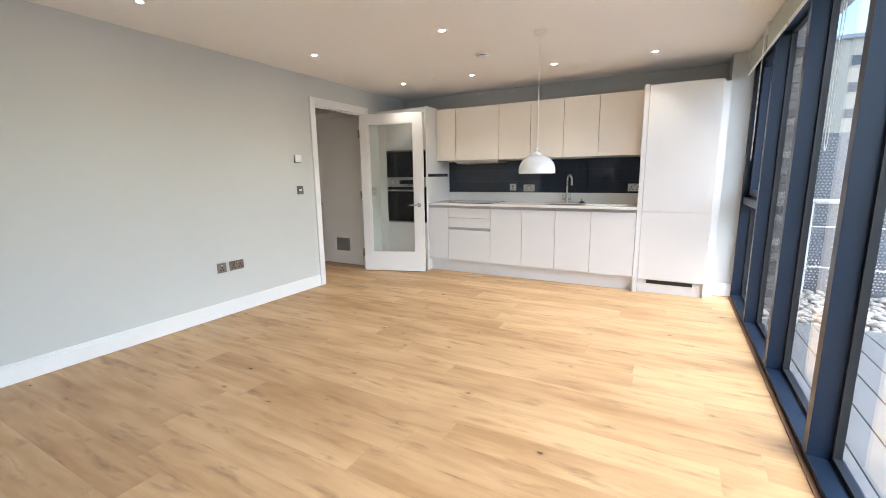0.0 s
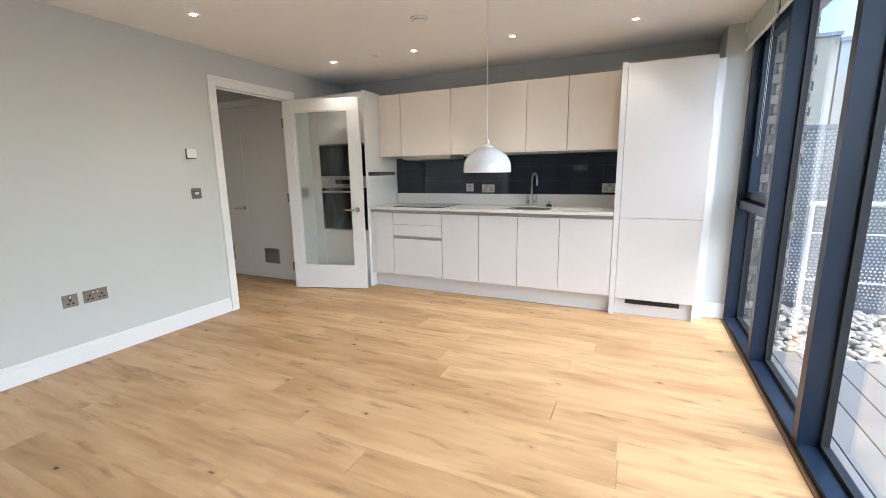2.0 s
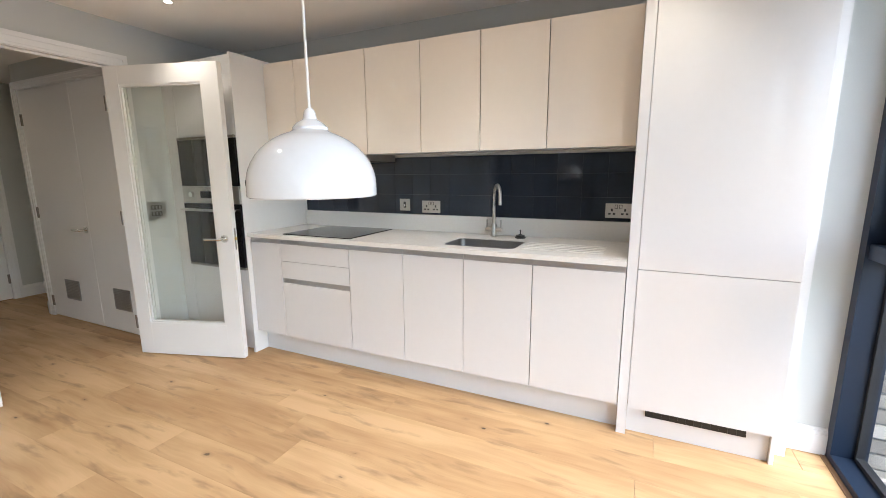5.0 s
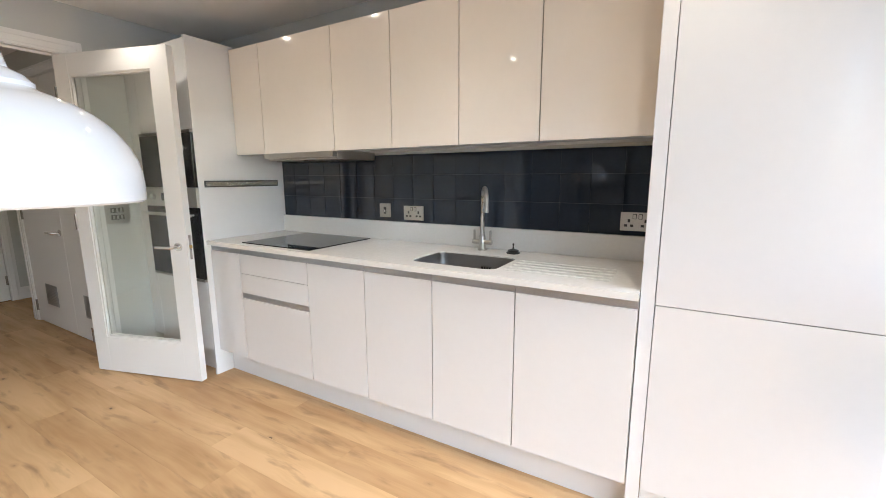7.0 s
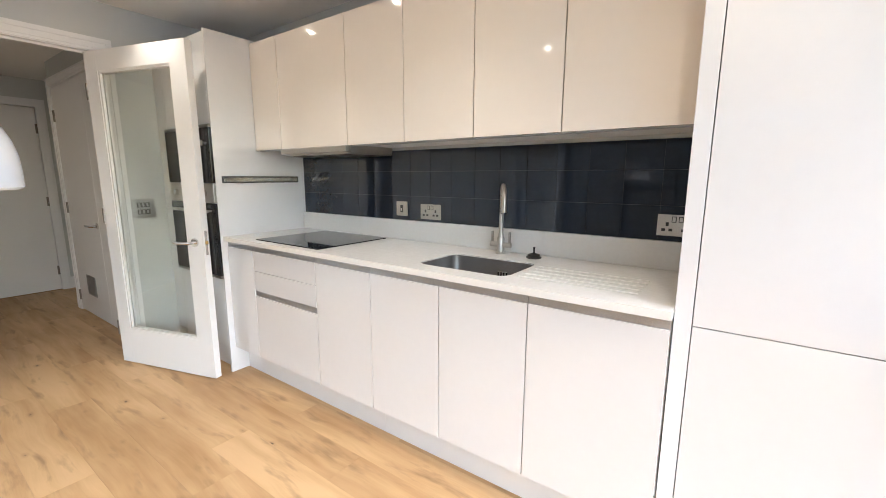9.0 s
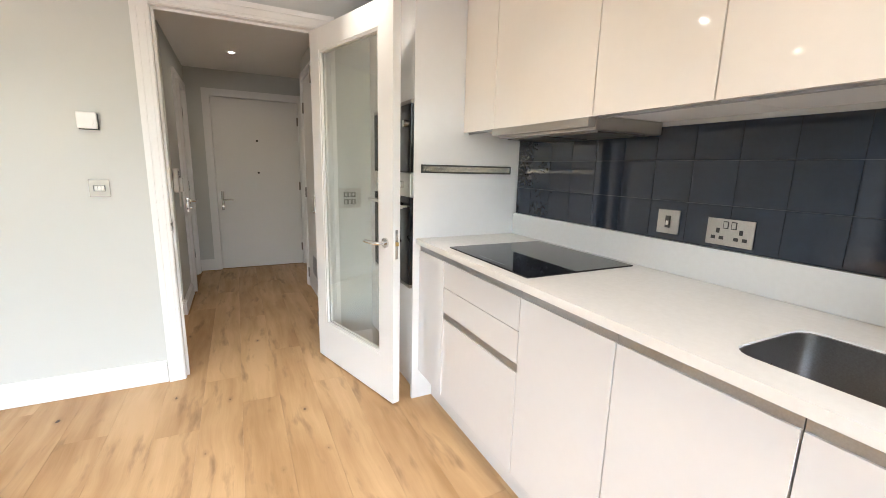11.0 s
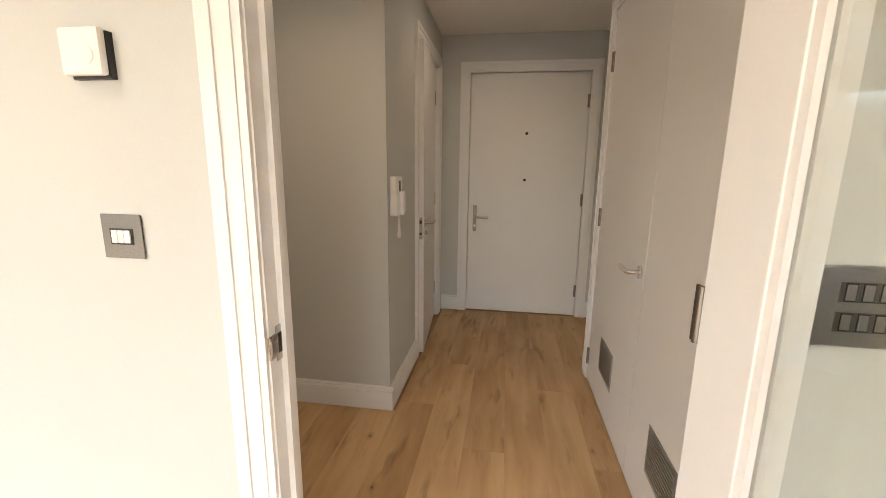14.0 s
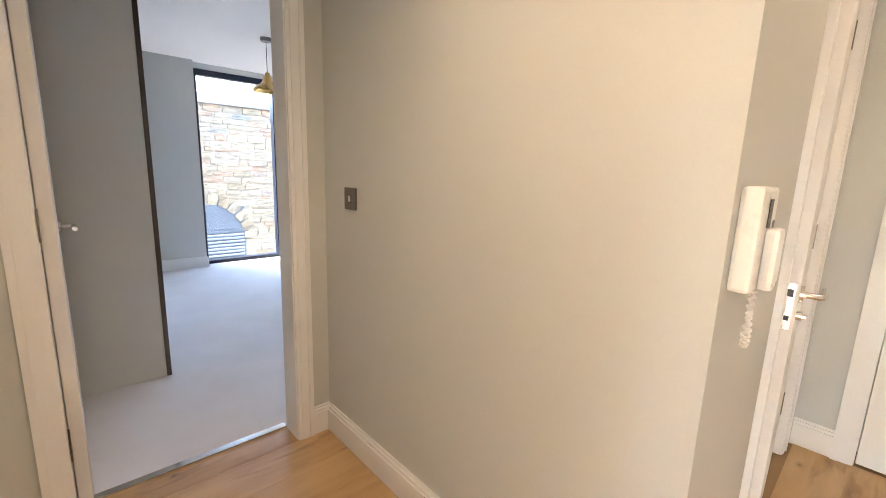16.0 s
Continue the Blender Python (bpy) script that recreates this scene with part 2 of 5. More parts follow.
SCREENM = surface("galvanised_screen", (0.16, 0.17, 0.19), (0.24, 0.25, 0.27), 0.42, metal=0.6, scale=5, fine=160, bump=0.05)
RENDERC = surface("cream_render", (0.43, 0.40, 0.33), (0.49, 0.46, 0.385), 0.9, scale=1.0, fine=40, bump=0.1)
RENDERG = surface("pale_blue_cladding", (0.40, 0.44, 0.48), (0.48, 0.52, 0.56), 0.6, scale=1.0, fine=40, bump=0.05)
FARGLASS = surface("far_window_glass", (0.05, 0.06, 0.075), (0.10, 0.115, 0.13), 0.1, scale=1, fine=10, bump=0)
SANDSTONE = ((0.0, (0.22, 0.17, 0.115)), (0.25, (0.28, 0.23, 0.16)), (0.5, (0.25, 0.205, 0.155)), (0.7, (0.32, 0.265, 0.19)), (0.92, (0.26, 0.16, 0.11)), (1.0, (0.20, 0.19, 0.17)))
STONE = rubble("rubble_sandstone", SANDSTONE)
STONES = rubble("joined_rubble_sandstone", SANDSTONE, True)
BEDDING = surface("lime_mortar", (0.24, 0.205, 0.16), (0.32, 0.275, 0.215), 0.95, scale=8, fine=150, bump=0.5)
EDGE = surface("dark_edge_band", (0.055, 0.042, 0.034), (0.085, 0.066, 0.052), 0.5, scale=5, fine=150)
COPING = surface("blue_grey_coping", (0.26, 0.30, 0.35), (0.36, 0.40, 0.45), 0.7, scale=2, fine=60, bump=0.2)
LOUVRE = surface("grey_louvre_paint", (0.075, 0.092, 0.115), (0.10, 0.12, 0.15), 0.5, scale=4, fine=100)
GROUNDM = surface("concrete_ground", (0.20, 0.20, 0.19), (0.30, 0.29, 0.28), 0.9, scale=0.8, fine=30, bump=0.2)
GLASS = pane_glass("clear_glass", (0.975, 0.99, 0.985))
LEAFGLASS = pane_glass("greenish_door_glass", (0.975, 0.985, 0.97))
LAMP = glow("downlight_lens", (1.0, 0.90, 0.74), 40.0)


# ---------------------------------------------------------------- mesh helpers
def box(bm, x0, x1, y0, y1, z0, z1, bevel=0.0):
    if bevel > 0:
        tmp = bmesh.new()
        bmesh.ops.create_cube(tmp, size=1.0, matrix=Matrix.Translation(((x0 + x1) / 2, (y0 + y1) / 2, (z0 + z1) / 2)) @ Matrix.Diagonal((abs(x1 - x0), abs(y1 - y0), abs(z1 - z0), 1)))
        bmesh.ops.bevel(tmp, geom=tmp.edges[:], offset=bevel, segments=2, affect="EDGES", profile=0.6)
        me = bpy.data.meshes.new("tmp")
        tmp.to_mesh(me)
        tmp.free()
        bm.from_mesh(me)
        bpy.data.meshes.remove(me)
    else:
        bmesh.ops.create_cube(bm, size=1.0, matrix=Matrix.Translation(((x0 + x1) / 2, (y0 + y1) / 2, (z0 + z1) / 2)) @ Matrix.Diagonal((abs(x1 - x0), abs(y1 - y0), abs(z1 - z0), 1)))
    return bm


def boxes(*specs, bevel=0.0):
    bm = bmesh.new()
    for s in specs:
        box(bm, *s, bevel=bevel)
    return bm


def rod(bm, a, b, r, seg=12, r2=None):
    a, b = Vector(a), Vector(b)
    d = b - a
    m = Matrix.Translation((a + b) / 2) @ d.to_track_quat("Z", "Y").to_matrix().to_4x4()
    bmesh.ops.create_cone(bm, cap_ends=True, segments=seg, radius1=r, radius2=r if r2 is None else r2, depth=d.length, matrix=m)
    return bm


def pipe(bm, points, r, seg=10):
    """A round tube along a line of points."""
    pts = [Vector(p) for p in points]
    rings = []
    for i, p in enumerate(pts):
        d = (pts[min(i + 1, len(pts) - 1)] - pts[max(i - 1, 0)]).normalized()
        q = d.to_track_quat("Z", "Y") if i == 0 else last.rotation_difference(d) @ q
        last = d
        rings.append([bm.verts.new(p + q @ Vector((r * math.cos(2 * math.pi * k / seg), r * math.sin(2 * math.pi * k / seg), 0))) for k in range(seg)])
    for a, b in zip(rings, rings[1:]):
        for k in range(seg):
            bm.faces.new((a[k], a[(k + 1) % seg], b[(k + 1) % seg], b[k]))
    bm.faces.new(rings[0][::-1])
    bm.faces.new(rings[-1])
    return bm


def lathe(bm, profile, seg=32, centre=(0, 0, 0)):
    """Turns a profile of (radius, height) round z."""
    c = Vector(centre)
    rings = []
    for r, z in profile:
        if r < 1e-5:
            rings.append([bm.verts.new(c + Vector((0, 0, z)))])
        else:
            rings.append([bm.verts.new(c + Vector((r * math.cos(2 * math.pi * k / seg), r * math.sin(2 * math.pi * k / seg), z))) for k in range(seg)])
    for a, b in zip(rings, rings[1:]):
        for k in range(seg):
            q = [a[k % len(a)], a[(k + 1) % len(a)], b[(k + 1) % len(b)], b[k % len(b)]]
            u = []
            for w in q:
                if w not in u:
                    u.append(w)
            if len(u) > 2:
                bm.faces.new(u)
    return bm


def to_world(ob):
    m = Matrix.Identity(4)
    while ob is not None:
        m = ob.matrix_basis @ m
        ob = ob.parent
    return m


def meshed(name, bm, material, smooth=False):
    bmesh.ops.recalc_face_normals(bm, faces=bm.faces[:])
    me = bpy.data.meshes.new(name)
    if smooth:
        for f in bm.faces:
            f.smooth = True
    bm.to_mesh(me)
    bm.free()
    me.materials.append(material)
    if smooth:
        me.set_sharp_from_angle(angle=radians(40))
    return me


def part(name, bm, material, parent, label="", local=False, smooth=False):
    """One mesh object under a thing or a part. The bmesh is in world metres, or in the parent's own with local."""
    if not local:
        bmesh.ops.transform(bm, matrix=to_world(parent).inverted(), verts=bm.verts[:])
    ob = new(name, meshed(name, bm, material, smooth))
    ob.parent = parent
    return tagged(ob, label)


def thing(name, label, category, at=(0, 0, 0), turn=0.0, group="", kind=""):
    ob = new(name)
    ob.empty_display_size = 0.1
    ob.matrix_basis = pose(*at, 0, 0, turn)
    return tagged(ob, label, category, group, kind)


def structure(name, bm, material, label="", smooth=False):
    return tagged(new(name, meshed(name, bm, material, smooth)), label, "", "", "structure")


# ---------------------------------------------------------------- plan
XW = -3.57            # living room's west wall, inner face
XH = -3.652            # the same wall, hall face
YN = 5.50             # kitchen wall
YS = -1.85            # south end
CEILING, HALL_C = 2.345, 2.285
DY0, DY1, DZ = 3.715, 4.552, 2.043   # doorway in the west wall
WIN0 = Vector((0.585, 5.13, 0))    # window wall: its north end, inner line
WOUT = Vector((1.0, 0.0, 0))
WLEN = 5.58
WTURN = math.degrees(math.atan2(WOUT.y, WOUT.x))


def win_x(y):
    return WIN0.x


# ---------------------------------------------------------------- walls and ceilings
structure("wall_west", boxes(
    (XH, XW, YS, DY0 - 0.02, -0.02, 2.6), (XH, XW, DY1 + 0.02, YN + 0.15, -0.02, 2.6), (XH, XW, DY0 - 0.02, DY1 + 0.02, DZ + 0.02, 2.6)),
    WALL, "pale grey-green painted plaster wall")
structure("wall_north", boxes((XW, 0.85, YN, YN + 0.15, -0.02, 2.6)), WALL, "pale grey-green painted plaster wall behind kitchen")
structure("wall_return", boxes((0.412, 0.585, 5.13, YN, -0.02, 2.6), (0.585, 0.70, 5.14, YN, -0.02, 2.6)), WALL, "short white wall beside tall glazing")
# unseen end wall: closes the room, its length set to trim the daylight
structure("wall_east", boxes((0.585, 0.735, YS, -0.455, -0.02, 2.6)), WALL, "unseen pale grey plaster wall beyond glazing")
SW0, SW1 = -3.47, 0.50     # south glazing, from side to side
structure("wall_south", boxes((XW, SW0, YS - 0.15, YS, -0.02, 2.6), (SW1, 0.95, YS - 0.15, YS, -0.02, 2.6), (SW0, SW1, YS - 0.15, YS, 2.31, 2.6)), WALL, "pale grey plaster wall round south glazing")
structure("ceiling", boxes((XW - 0.06, 0.95, YS, YN, CEILING, CEILING + 0.2)), CEIL, "flat white ceiling with downlights")

HX0, HY0, HY1 = -6.41, 3.60, 4.695   # hall: end wall, south face, cupboard face
LX, LY = -4.79, 2.11                 # lobby west face and bedroom door face
structure("wall_hall_south", boxes(
    (-5.448, LX, HY0 - 0.1, HY0, -0.02, 2.5), (HX0, -6.26, HY0 - 0.1, HY0, -0.02, 2.5), (-6.26, -5.448, HY0 - 0.1, HY0, 2.025, 2.5)),
    WALL, "grey painted hall wall with a side door")
structure("wall_lobby_west", boxes((LX - 0.1, LX, LY - 0.12, HY0 - 0.1, -0.02, 2.5)), WALL, "grey painted lobby wall")
BX0, BX1 = -4.63, -3.88             # bedroom door opening
structure("wall_lobby_south", boxes((LX, BX0 - 0.02, LY - 0.12, LY, -0.02, 2.5), (BX1 + 0.02, XH, LY - 0.12, LY, -0.02, 2.5), (BX0 - 0.02, BX1 + 0.02, LY - 0.12, LY, 2.05, 2.5)), WALL, "grey painted wall round bedroom doorway")
structure("wall_hall_west", boxes((HX0 - 0.15, HX0, 3.4, 3.815, -0.02, 2.5), (HX0 - 0.15, HX0, 4.80, 5.2, -0.02, 2.5), (HX0 - 0.15, HX0, 3.815, 4.80, 2.02, 2.5)), WALL, "grey painted wall round front door")
CX0, CX1 = -5.315, -3.765             # cupboard opening
structure("wall_hall_north", boxes((-5.40, CX0 - 0.02, HY1, HY1 + 0.12, -0.02, 2.5), (CX1 + 0.02, XH, HY1, HY1 + 0.12, -0.02, 2.5), (CX0 - 0.02, CX1 + 0.02, HY1, HY1 + 0.12, 2.085, 2.5)), WALL, "grey painted wall round cupboard doors")
structure("wall_hall_recess", boxes((HX0, -5.40, 5.05, 5.15, -0.02, 2.5), (-5.40, -5.325, HY1 + 0.12, 5.15, -0.02, 2.5)), WALL, "grey painted recess wall")
structure("wall_landing", boxes((HX0 - 0.36, HX0 - 0.26, 3.3, 5.3, -0.1, 2.6)), WALL, "plain landing wall behind front door")
structure("wall_cupboard_back", boxes((-5.325, XH, 5.30, 5.40, -0.02, 2.5), (-5.40, -5.325, 5.15, 5.40, -0.02, 2.5)), WALL, "plain cupboard back wall")
structure("wall_side_room", boxes((-6.6, LX - 0.1, 2.2, 2.3, -0.02, 2.5), (-6.6, -6.5, 2.3, 3.46, -0.02, 2.5)), WALL, "plain side room wall")
structure("ceiling_hall", boxes((HX0, XH, LY - 0.05, 5.4, HALL_C, HALL_C + 0.12)), CEIL, "flat white hall ceiling")

# bedroom
BW0, BW1, BYS = -7.9, -5.19, -1.9
structure("wall_bedroom_south", boxes((BW1, XH, BYS - 0.12, -1.77, -0.02, 2.6)), WALL, "pale bedroom wall beside window")
structure("wall_bedroom_southwest", boxes((-8.2, BW0, BYS - 0.12, -1.77, -0.02, 2.6)), WALL, "pale bedroom wall beside window")
structure("trim_bedroom_window_head", boxes((BW0, BW1, BYS - 0.12, BYS + 0.03, 2.31, 2.6)), WALL, "pale plaster above bedroom window")
structure("wall_bedroom_west", boxes((-8.3, -8.2, BYS, LY - 0.12, -0.02, 2.6)), WALL, "pale bedroom wall")
structure("wall_bedroom_north", boxes((-8.3, LX - 0.1, LY - 0.22, LY - 0.12, -0.02, 2.6)), WALL, "pale bedroom wall")
structure("ceiling_bedroom", boxes((-8.3, XH, BYS - 0.05, LY - 0.06, 2.37, 2.5)), CEIL, "flat white bedroom ceiling")
structure("floor_bedroom", boxes((-8.3, XH, BYS - 0.05, 1.96, -0.05, 0.004)), CARPET, "pale grey fitted carpet")


# ---------------------------------------------------------------- skirting, architraves, linings
def skirting(x0, x1, y0, y1, side):
    """Skirting along a wall face; side is the way it stands out: +x, -x, +y or -y."""
    bm = bmesh.new()
    for t, za, zb in ((0.018, 0.003, 0.105), (0.013, 0.105, 0.120), (0.007, 0.120, 0.132)):
        if side == "+x":
            box(bm, x0, x0 + t, y0, y1, za, zb)
        elif side == "-x":
            box(bm, x0 - t, x0, y0, y1, za, zb)
        elif side == "+y":
            box(bm, x0, x1, y0, y0 + t, za, zb)
        else:
            box(bm, x0, x1, y0 - t, y0, za, zb)
    structure("baseboard", bm, TRIM, "white painted moulded skirting board")


skirting(XW, XW, YS, DY0 - 0.088, "+x")
skirting(XW, XW, DY1 + 0.088, 4.853, "+x")
skirting(0.412, 0.583, 5.13, 5.13, "-y")

skirting(LX, LX, LY + 0.018, HY0 + 0.018, "+x")
skirting(-5.395, LX, HY0, HY0, "+y")
skirting(LX, BX0 - 0.072, LY, LY, "+y")
skirting(HX0, HX0, 3.618, 3.762, "+x")
skirting(HX0, HX0, 4.856, 5.032, "+x")
skirting(HX0, -5.40, 5.05, 5.05, "-y")
skirting(-5.40, -5.40, HY1 - 0.018, 5.032, "-x")
skirting(-5.418, CX0 - 0.068, HY1, HY1, "-y")
skirting(XH, XH, LY, DY0 - 0.088, "-x")
skirting(BW1, XH, -1.77, -1.77, "+y")
skirting(BW1, BW1, BYS + 0.03, -1.752, "-x")


def architrave(axis, face, out, a, b, top, width=0.078, floor=0.0):
    """A moulded casing round an opening from a to b, set back a little: in the plane axis = face, standing out by the sign out."""
    a, b, top = a - 0.004, b + 0.004, top + 0.004
    bm = bmesh.new()

    def strip(u0, u1, z0, z1, t):
        f0, f1 = (face, face + out * t)
        if axis == "x":
            box(bm, min(f0, f1), max(f0, f1), u0, u1, z0, z1)
        else:
            box(bm, u0, u1, min(f0, f1), max(f0, f1), z0, z1)
    for w0, w1, t in ((0.0, 0.016, 0.012), (0.016, 0.05, 0.016), (0.05, width, 0.021)):
        strip(a - w1, a - w0, floor, top + w0, t)
        strip(b + w0, b + w1, floor, top + w0, t)
        strip(a - w1, b + w1, top + w0, top + w1, t)
    structure("trim", bm, TRIM, "white painted moulded architrave round doorway")


def lining(axis, f0, f1, a, b, top, stop=True, t=0.02):
    bm = bmesh.new()

    def bx(u0, u1, g0, g1, z0, z1):
        if axis == "x":
            box(bm, g0, g1, u0, u1, z0, z1)
        else:
            box(bm, u0, u1, g0, g1, z0, z1)
    bx(a - t, a, f0, f1, 0.0, top)
    bx(b, b + t, f0, f1, 0.0, top)
    bx(a - t, b + t, f0, f1, top, top + t)
    if stop:
        g = f0 + (f1 - f0) * 0.34
        h = f0 + (f1 - f0) * 0.56
        bx(a, a + 0.013, g, h, 0.0, top - 0.013)
        bx(b - 0.013, b, g, h, 0.0, top - 0.013)
        bx(a, b, g, h, top - 0.013, top)
    structure("trim", bm, TRIM, "white painted door lining")


architrave("x", XW, 1, DY0, DY1, DZ)
architrave("x", XH, -1, DY0, DY1, DZ)
lining("x", XH - 0.003, XW + 0.003, DY0, DY1, DZ)
architrave("y", LY, 1, BX0, BX1, 2.03, 0.07)
lining("y", LY - 0.123, LY + 0.003, BX0, BX1, 2.03, False)
architrave("x", HX0, 1, 3.838, 4.778, 2.0, 0.074)
lining("x", HX0 - 0.14, HX0 + 0.003, 3.838, 4.778, 2.0, stop=False)
architrave("y", HY1, -1, CX0, CX1, 2.06, 0.066)
lining("y", HY1 - 0.003, HY1 + 0.12, CX0, CX1, 2.06, stop=False)
architrave("y", HY0, 1, -6.24, -5.468, 2.005, 0.072)
lining("y", HY0 - 0.1, HY0 + 0.003, -6.24, -5.468, 2.005, stop=False)


# ---------------------------------------------------------------- doors
def lever(parent, x, z, face, out, towards, length=0.115, name="handle", rose=True):
    """A round bar lever on a rose, on a leaf's face at y = face; out is the side, towards the way that it points."""
    bm = bmesh.new()
    if rose:
        rod(bm, (x, face, z), (x, face + out * 0.009, z), 0.026, 20)
    pipe(bm, [(x, face, z), (x, face + out * 0.042, z), (x + towards * 0.006, face + out * 0.050, z), (x + towards * 0.018, face + out * 0.053, z), (x + towards * length, face + out * 0.053, z)], 0.0095, 12)
    return part(name, bm, CHROME, parent, "satin chrome lever handle", local=True, smooth=True)


def hinge(parent, x, y, z, name="hinge", h=0.1):
    bm = boxes((x - 0.016, x + 0.016, y - 0.002, y + 0.002, z - h / 2, z + h / 2))
    rod(bm, (x, y - 0.004, z - h / 2), (x, y - 0.004, z + h / 2), 0.006, 10)
    part(name, bm, NICKEL, parent, "brushed steel butt hinge", local=True)


# glazed living room door, standing open
leaf = thing("glazed_door", "white painted door with one tall clear glass pane, standing open", "door", (-3.598, 4.493, 0.0), 17.0)
LW, LT = 0.838, 0.044
GX0, GX1, GZ0, GZ1 = 0.112, LW - 0.118, 0.25, 1.915
part("stile", boxes((0.004, GX0, 0, LT, 0.008, 2.036), bevel=0.002), DOORP, leaf, local=True)
part("stile", boxes((GX1, LW, 0, LT, 0.008, 2.036), bevel=0.002), DOORP, leaf, local=True)
part("top_rail", boxes((GX0, GX1, 0.0005, LT - 0.0005, GZ1, 2.0355)), DOORP, leaf, local=True)
part("bottom_rail", boxes((GX0, GX1, 0.0005, LT - 0.0005, 0.0085, GZ0)), DOORP, leaf, local=True)
bead = bmesh.new()
for y0, y1 in ((0.004, 0.018), (0.026, 0.040)):
    for s in ((GX0, GX0 + 0.014, GZ0, GZ1), (GX1 - 0.014, GX1, GZ0, GZ1), (GX0 + 0.014, GX1 - 0.014, GZ0, GZ0 + 0.014), (GX0 + 0.014, GX1 - 0.014, GZ1 - 0.014, GZ1)):
        box(bead, s[0], s[1], y0, y1, s[2], s[3])
part("glazing_bead", bead, DOORP, leaf, local=True)
pane = part("glass_pane", boxes((GX0 + 0.002, GX1 - 0.002, 0.019, 0.025, GZ0 + 0.002, GZ1 - 0.002)), LEAFGLASS, leaf, "clear greenish glass pane", local=True)
pane.visible_shadow = False
lever(leaf, LW - 0.062, 0.883, 0.0, -1, -1)
lever(leaf, LW - 0.062, 0.883, LT, 1, -1)
latch = part("latch_plate", boxes((LW - 0.001, LW + 0.002, 0.014, 0.030, 0.805, 0.955)), CHROME, leaf, "brushed steel latch plate", local=True)
part("latch_bolt", boxes((LW + 0.002, LW + 0.011, 0.015, 0.029, 0.873, 0.893), bevel=0.002), BRASS, latch, "brass latch bolt", local=True)
for z in (0.25, 1.02, 1.80):
    hinge(leaf, 0.0, 0.004, z)

# strike plate in the lining
strike = thing("strike_plate", "brushed steel strike plate in white door lining", "strike plate", (XW - 0.03, DY0, 0.915))
bm = boxes((XW - 0.042, XW - 0.018, DY0 + 0.0005, DY0 + 0.003, 0.872, 0.946), (XW - 0.019, XW + 0.004, DY0 + 0.0005, DY0 + 0.0035, 0.884, 0.932))
rod(bm, (XW + 0.004, DY0 + 0.001, 0.885), (XW + 0.004, DY0 + 0.001, 0.931), 0.005, 10)
part("plate", bm, STEEL, strike)
part("latch_hole", boxes((XW - 0.037, XW - 0.023, DY0 + 0.003, DY0 + 0.0036, 0.888, 0.930)), BLACKP, strike)

# front door
fd = thing("front_door", "plain white painted flush front door, closed", "door", (HX0 - 0.03, 3.842, 0.0), 90.0)
FW = 0.932
part("leaf", boxes((0.0, FW, -0.018, 0.036, 0.006, 1.995), bevel=0.002), DOORP, fd, local=True)
esc = part("escutcheon", boxes((0.040, 0.070, -0.026, -0.018, 0.715, 0.935), bevel=0.003), NICKEL, fd, "satin chrome escutcheon plate", local=True)
lever(fd, 0.055, 0.84, -0.024, -1, 1, rose=False)
rodm = bmesh.new()
rod(rodm, (0.055, -0.026, 0.76), (0.055, -0.031, 0.76), 0.012, 16)
part("lock_cylinder", rodm, CHROME, fd, "chrome lock cylinder", local=True)
for z in (1.529, 1.156):
    b2 = bmesh.new()
    rod(b2, (0.46, -0.018, z), (0.46, -0.023, z), 0.012, 16)
    part("door_viewer", b2, BLACKP, fd, "small dark round door viewer", local=True)
for z in (0.225, 1.0, 1.777):
    hinge(fd, FW + 0.002, -0.02, z)

# side door, ajar into the hall
sd = thing("side_door", "plain white painted flush door, slightly ajar", "door", (-6.236, 3.558, 0.0), 4.6)
SDW = 0.764
part("leaf", boxes((0.0, SDW, -0.018, 0.022, 0.006, 2.0), bevel=0.002), DOORP, sd, local=True)
lever(sd, SDW - 0.055, 0.895, 0.022, 1, -1)
bm = bmesh.new()
rod(bm, (SDW - 0.055, 0.022, 0.83), (SDW - 0.055, 0.036, 0.83), 0.014, 16)
box(bm, SDW - 0.067, SDW - 0.043, 0.036, 0.046, 0.826, 0.834)
part("thumb_turn", bm, CHROME, sd, "chrome thumb turn", local=True, smooth=True)
lp = part("latch_plate", boxes((SDW - 0.0005, SDW + 0.002, -0.009, 0.013, 0.795, 0.935)), CHROME, sd, "bright steel latch plate", local=True)
part("latch_hole", boxes((SDW + 0.002, SDW + 0.0028, -0.005, 0.009, 0.895, 0.917)), BLACKP, lp, local=True)
part("deadbolt_hole", boxes((SDW + 0.002, SDW + 0.0028, -0.004, 0.008, 0.823, 0.837)), BLACKP, lp, local=True)
for z in (0.25, 1.005, 1.78):
    hinge(sd, 0.004, 0.024, z)


# cupboard doors in the hall
def cupboard_leaf(x0, x1, hinged_left, with_lever):
    d = thing("cupboard_door", "plain white painted cupboard door with a low metal vent", "door", (x0, HY1, 0.0), group="hall cupboard doors")
    w = x1 - x0
    part("leaf", boxes((0.0, w, -0.004, 0.036, 0.010, 2.056), bevel=0.0015), DOORP, d, local=True)
    vx = 0.27 if hinged_left else w - 0.50
    v = part("vent", boxes((vx, vx + 0.245, -0.007, -0.004, 0.20, 0.385)), CHANNEL, d, "grey metal vent grille", local=True)
    for i in range(11):
        z = 0.216 + i * 0.0146
        part("slat", boxes((vx + 0.012, vx + 0.233, -0.0105, -0.007, z, z + 0.0075)), CHANNEL, v, local=True)
    if with_lever:
        lever(d, w - 0.045, 0.865, -0.004, -1, -1)
    for z in (0.15, 0.99, 1.81):
        hinge(d, 0.0 if hinged_left else w, -0.006, z)
    return d


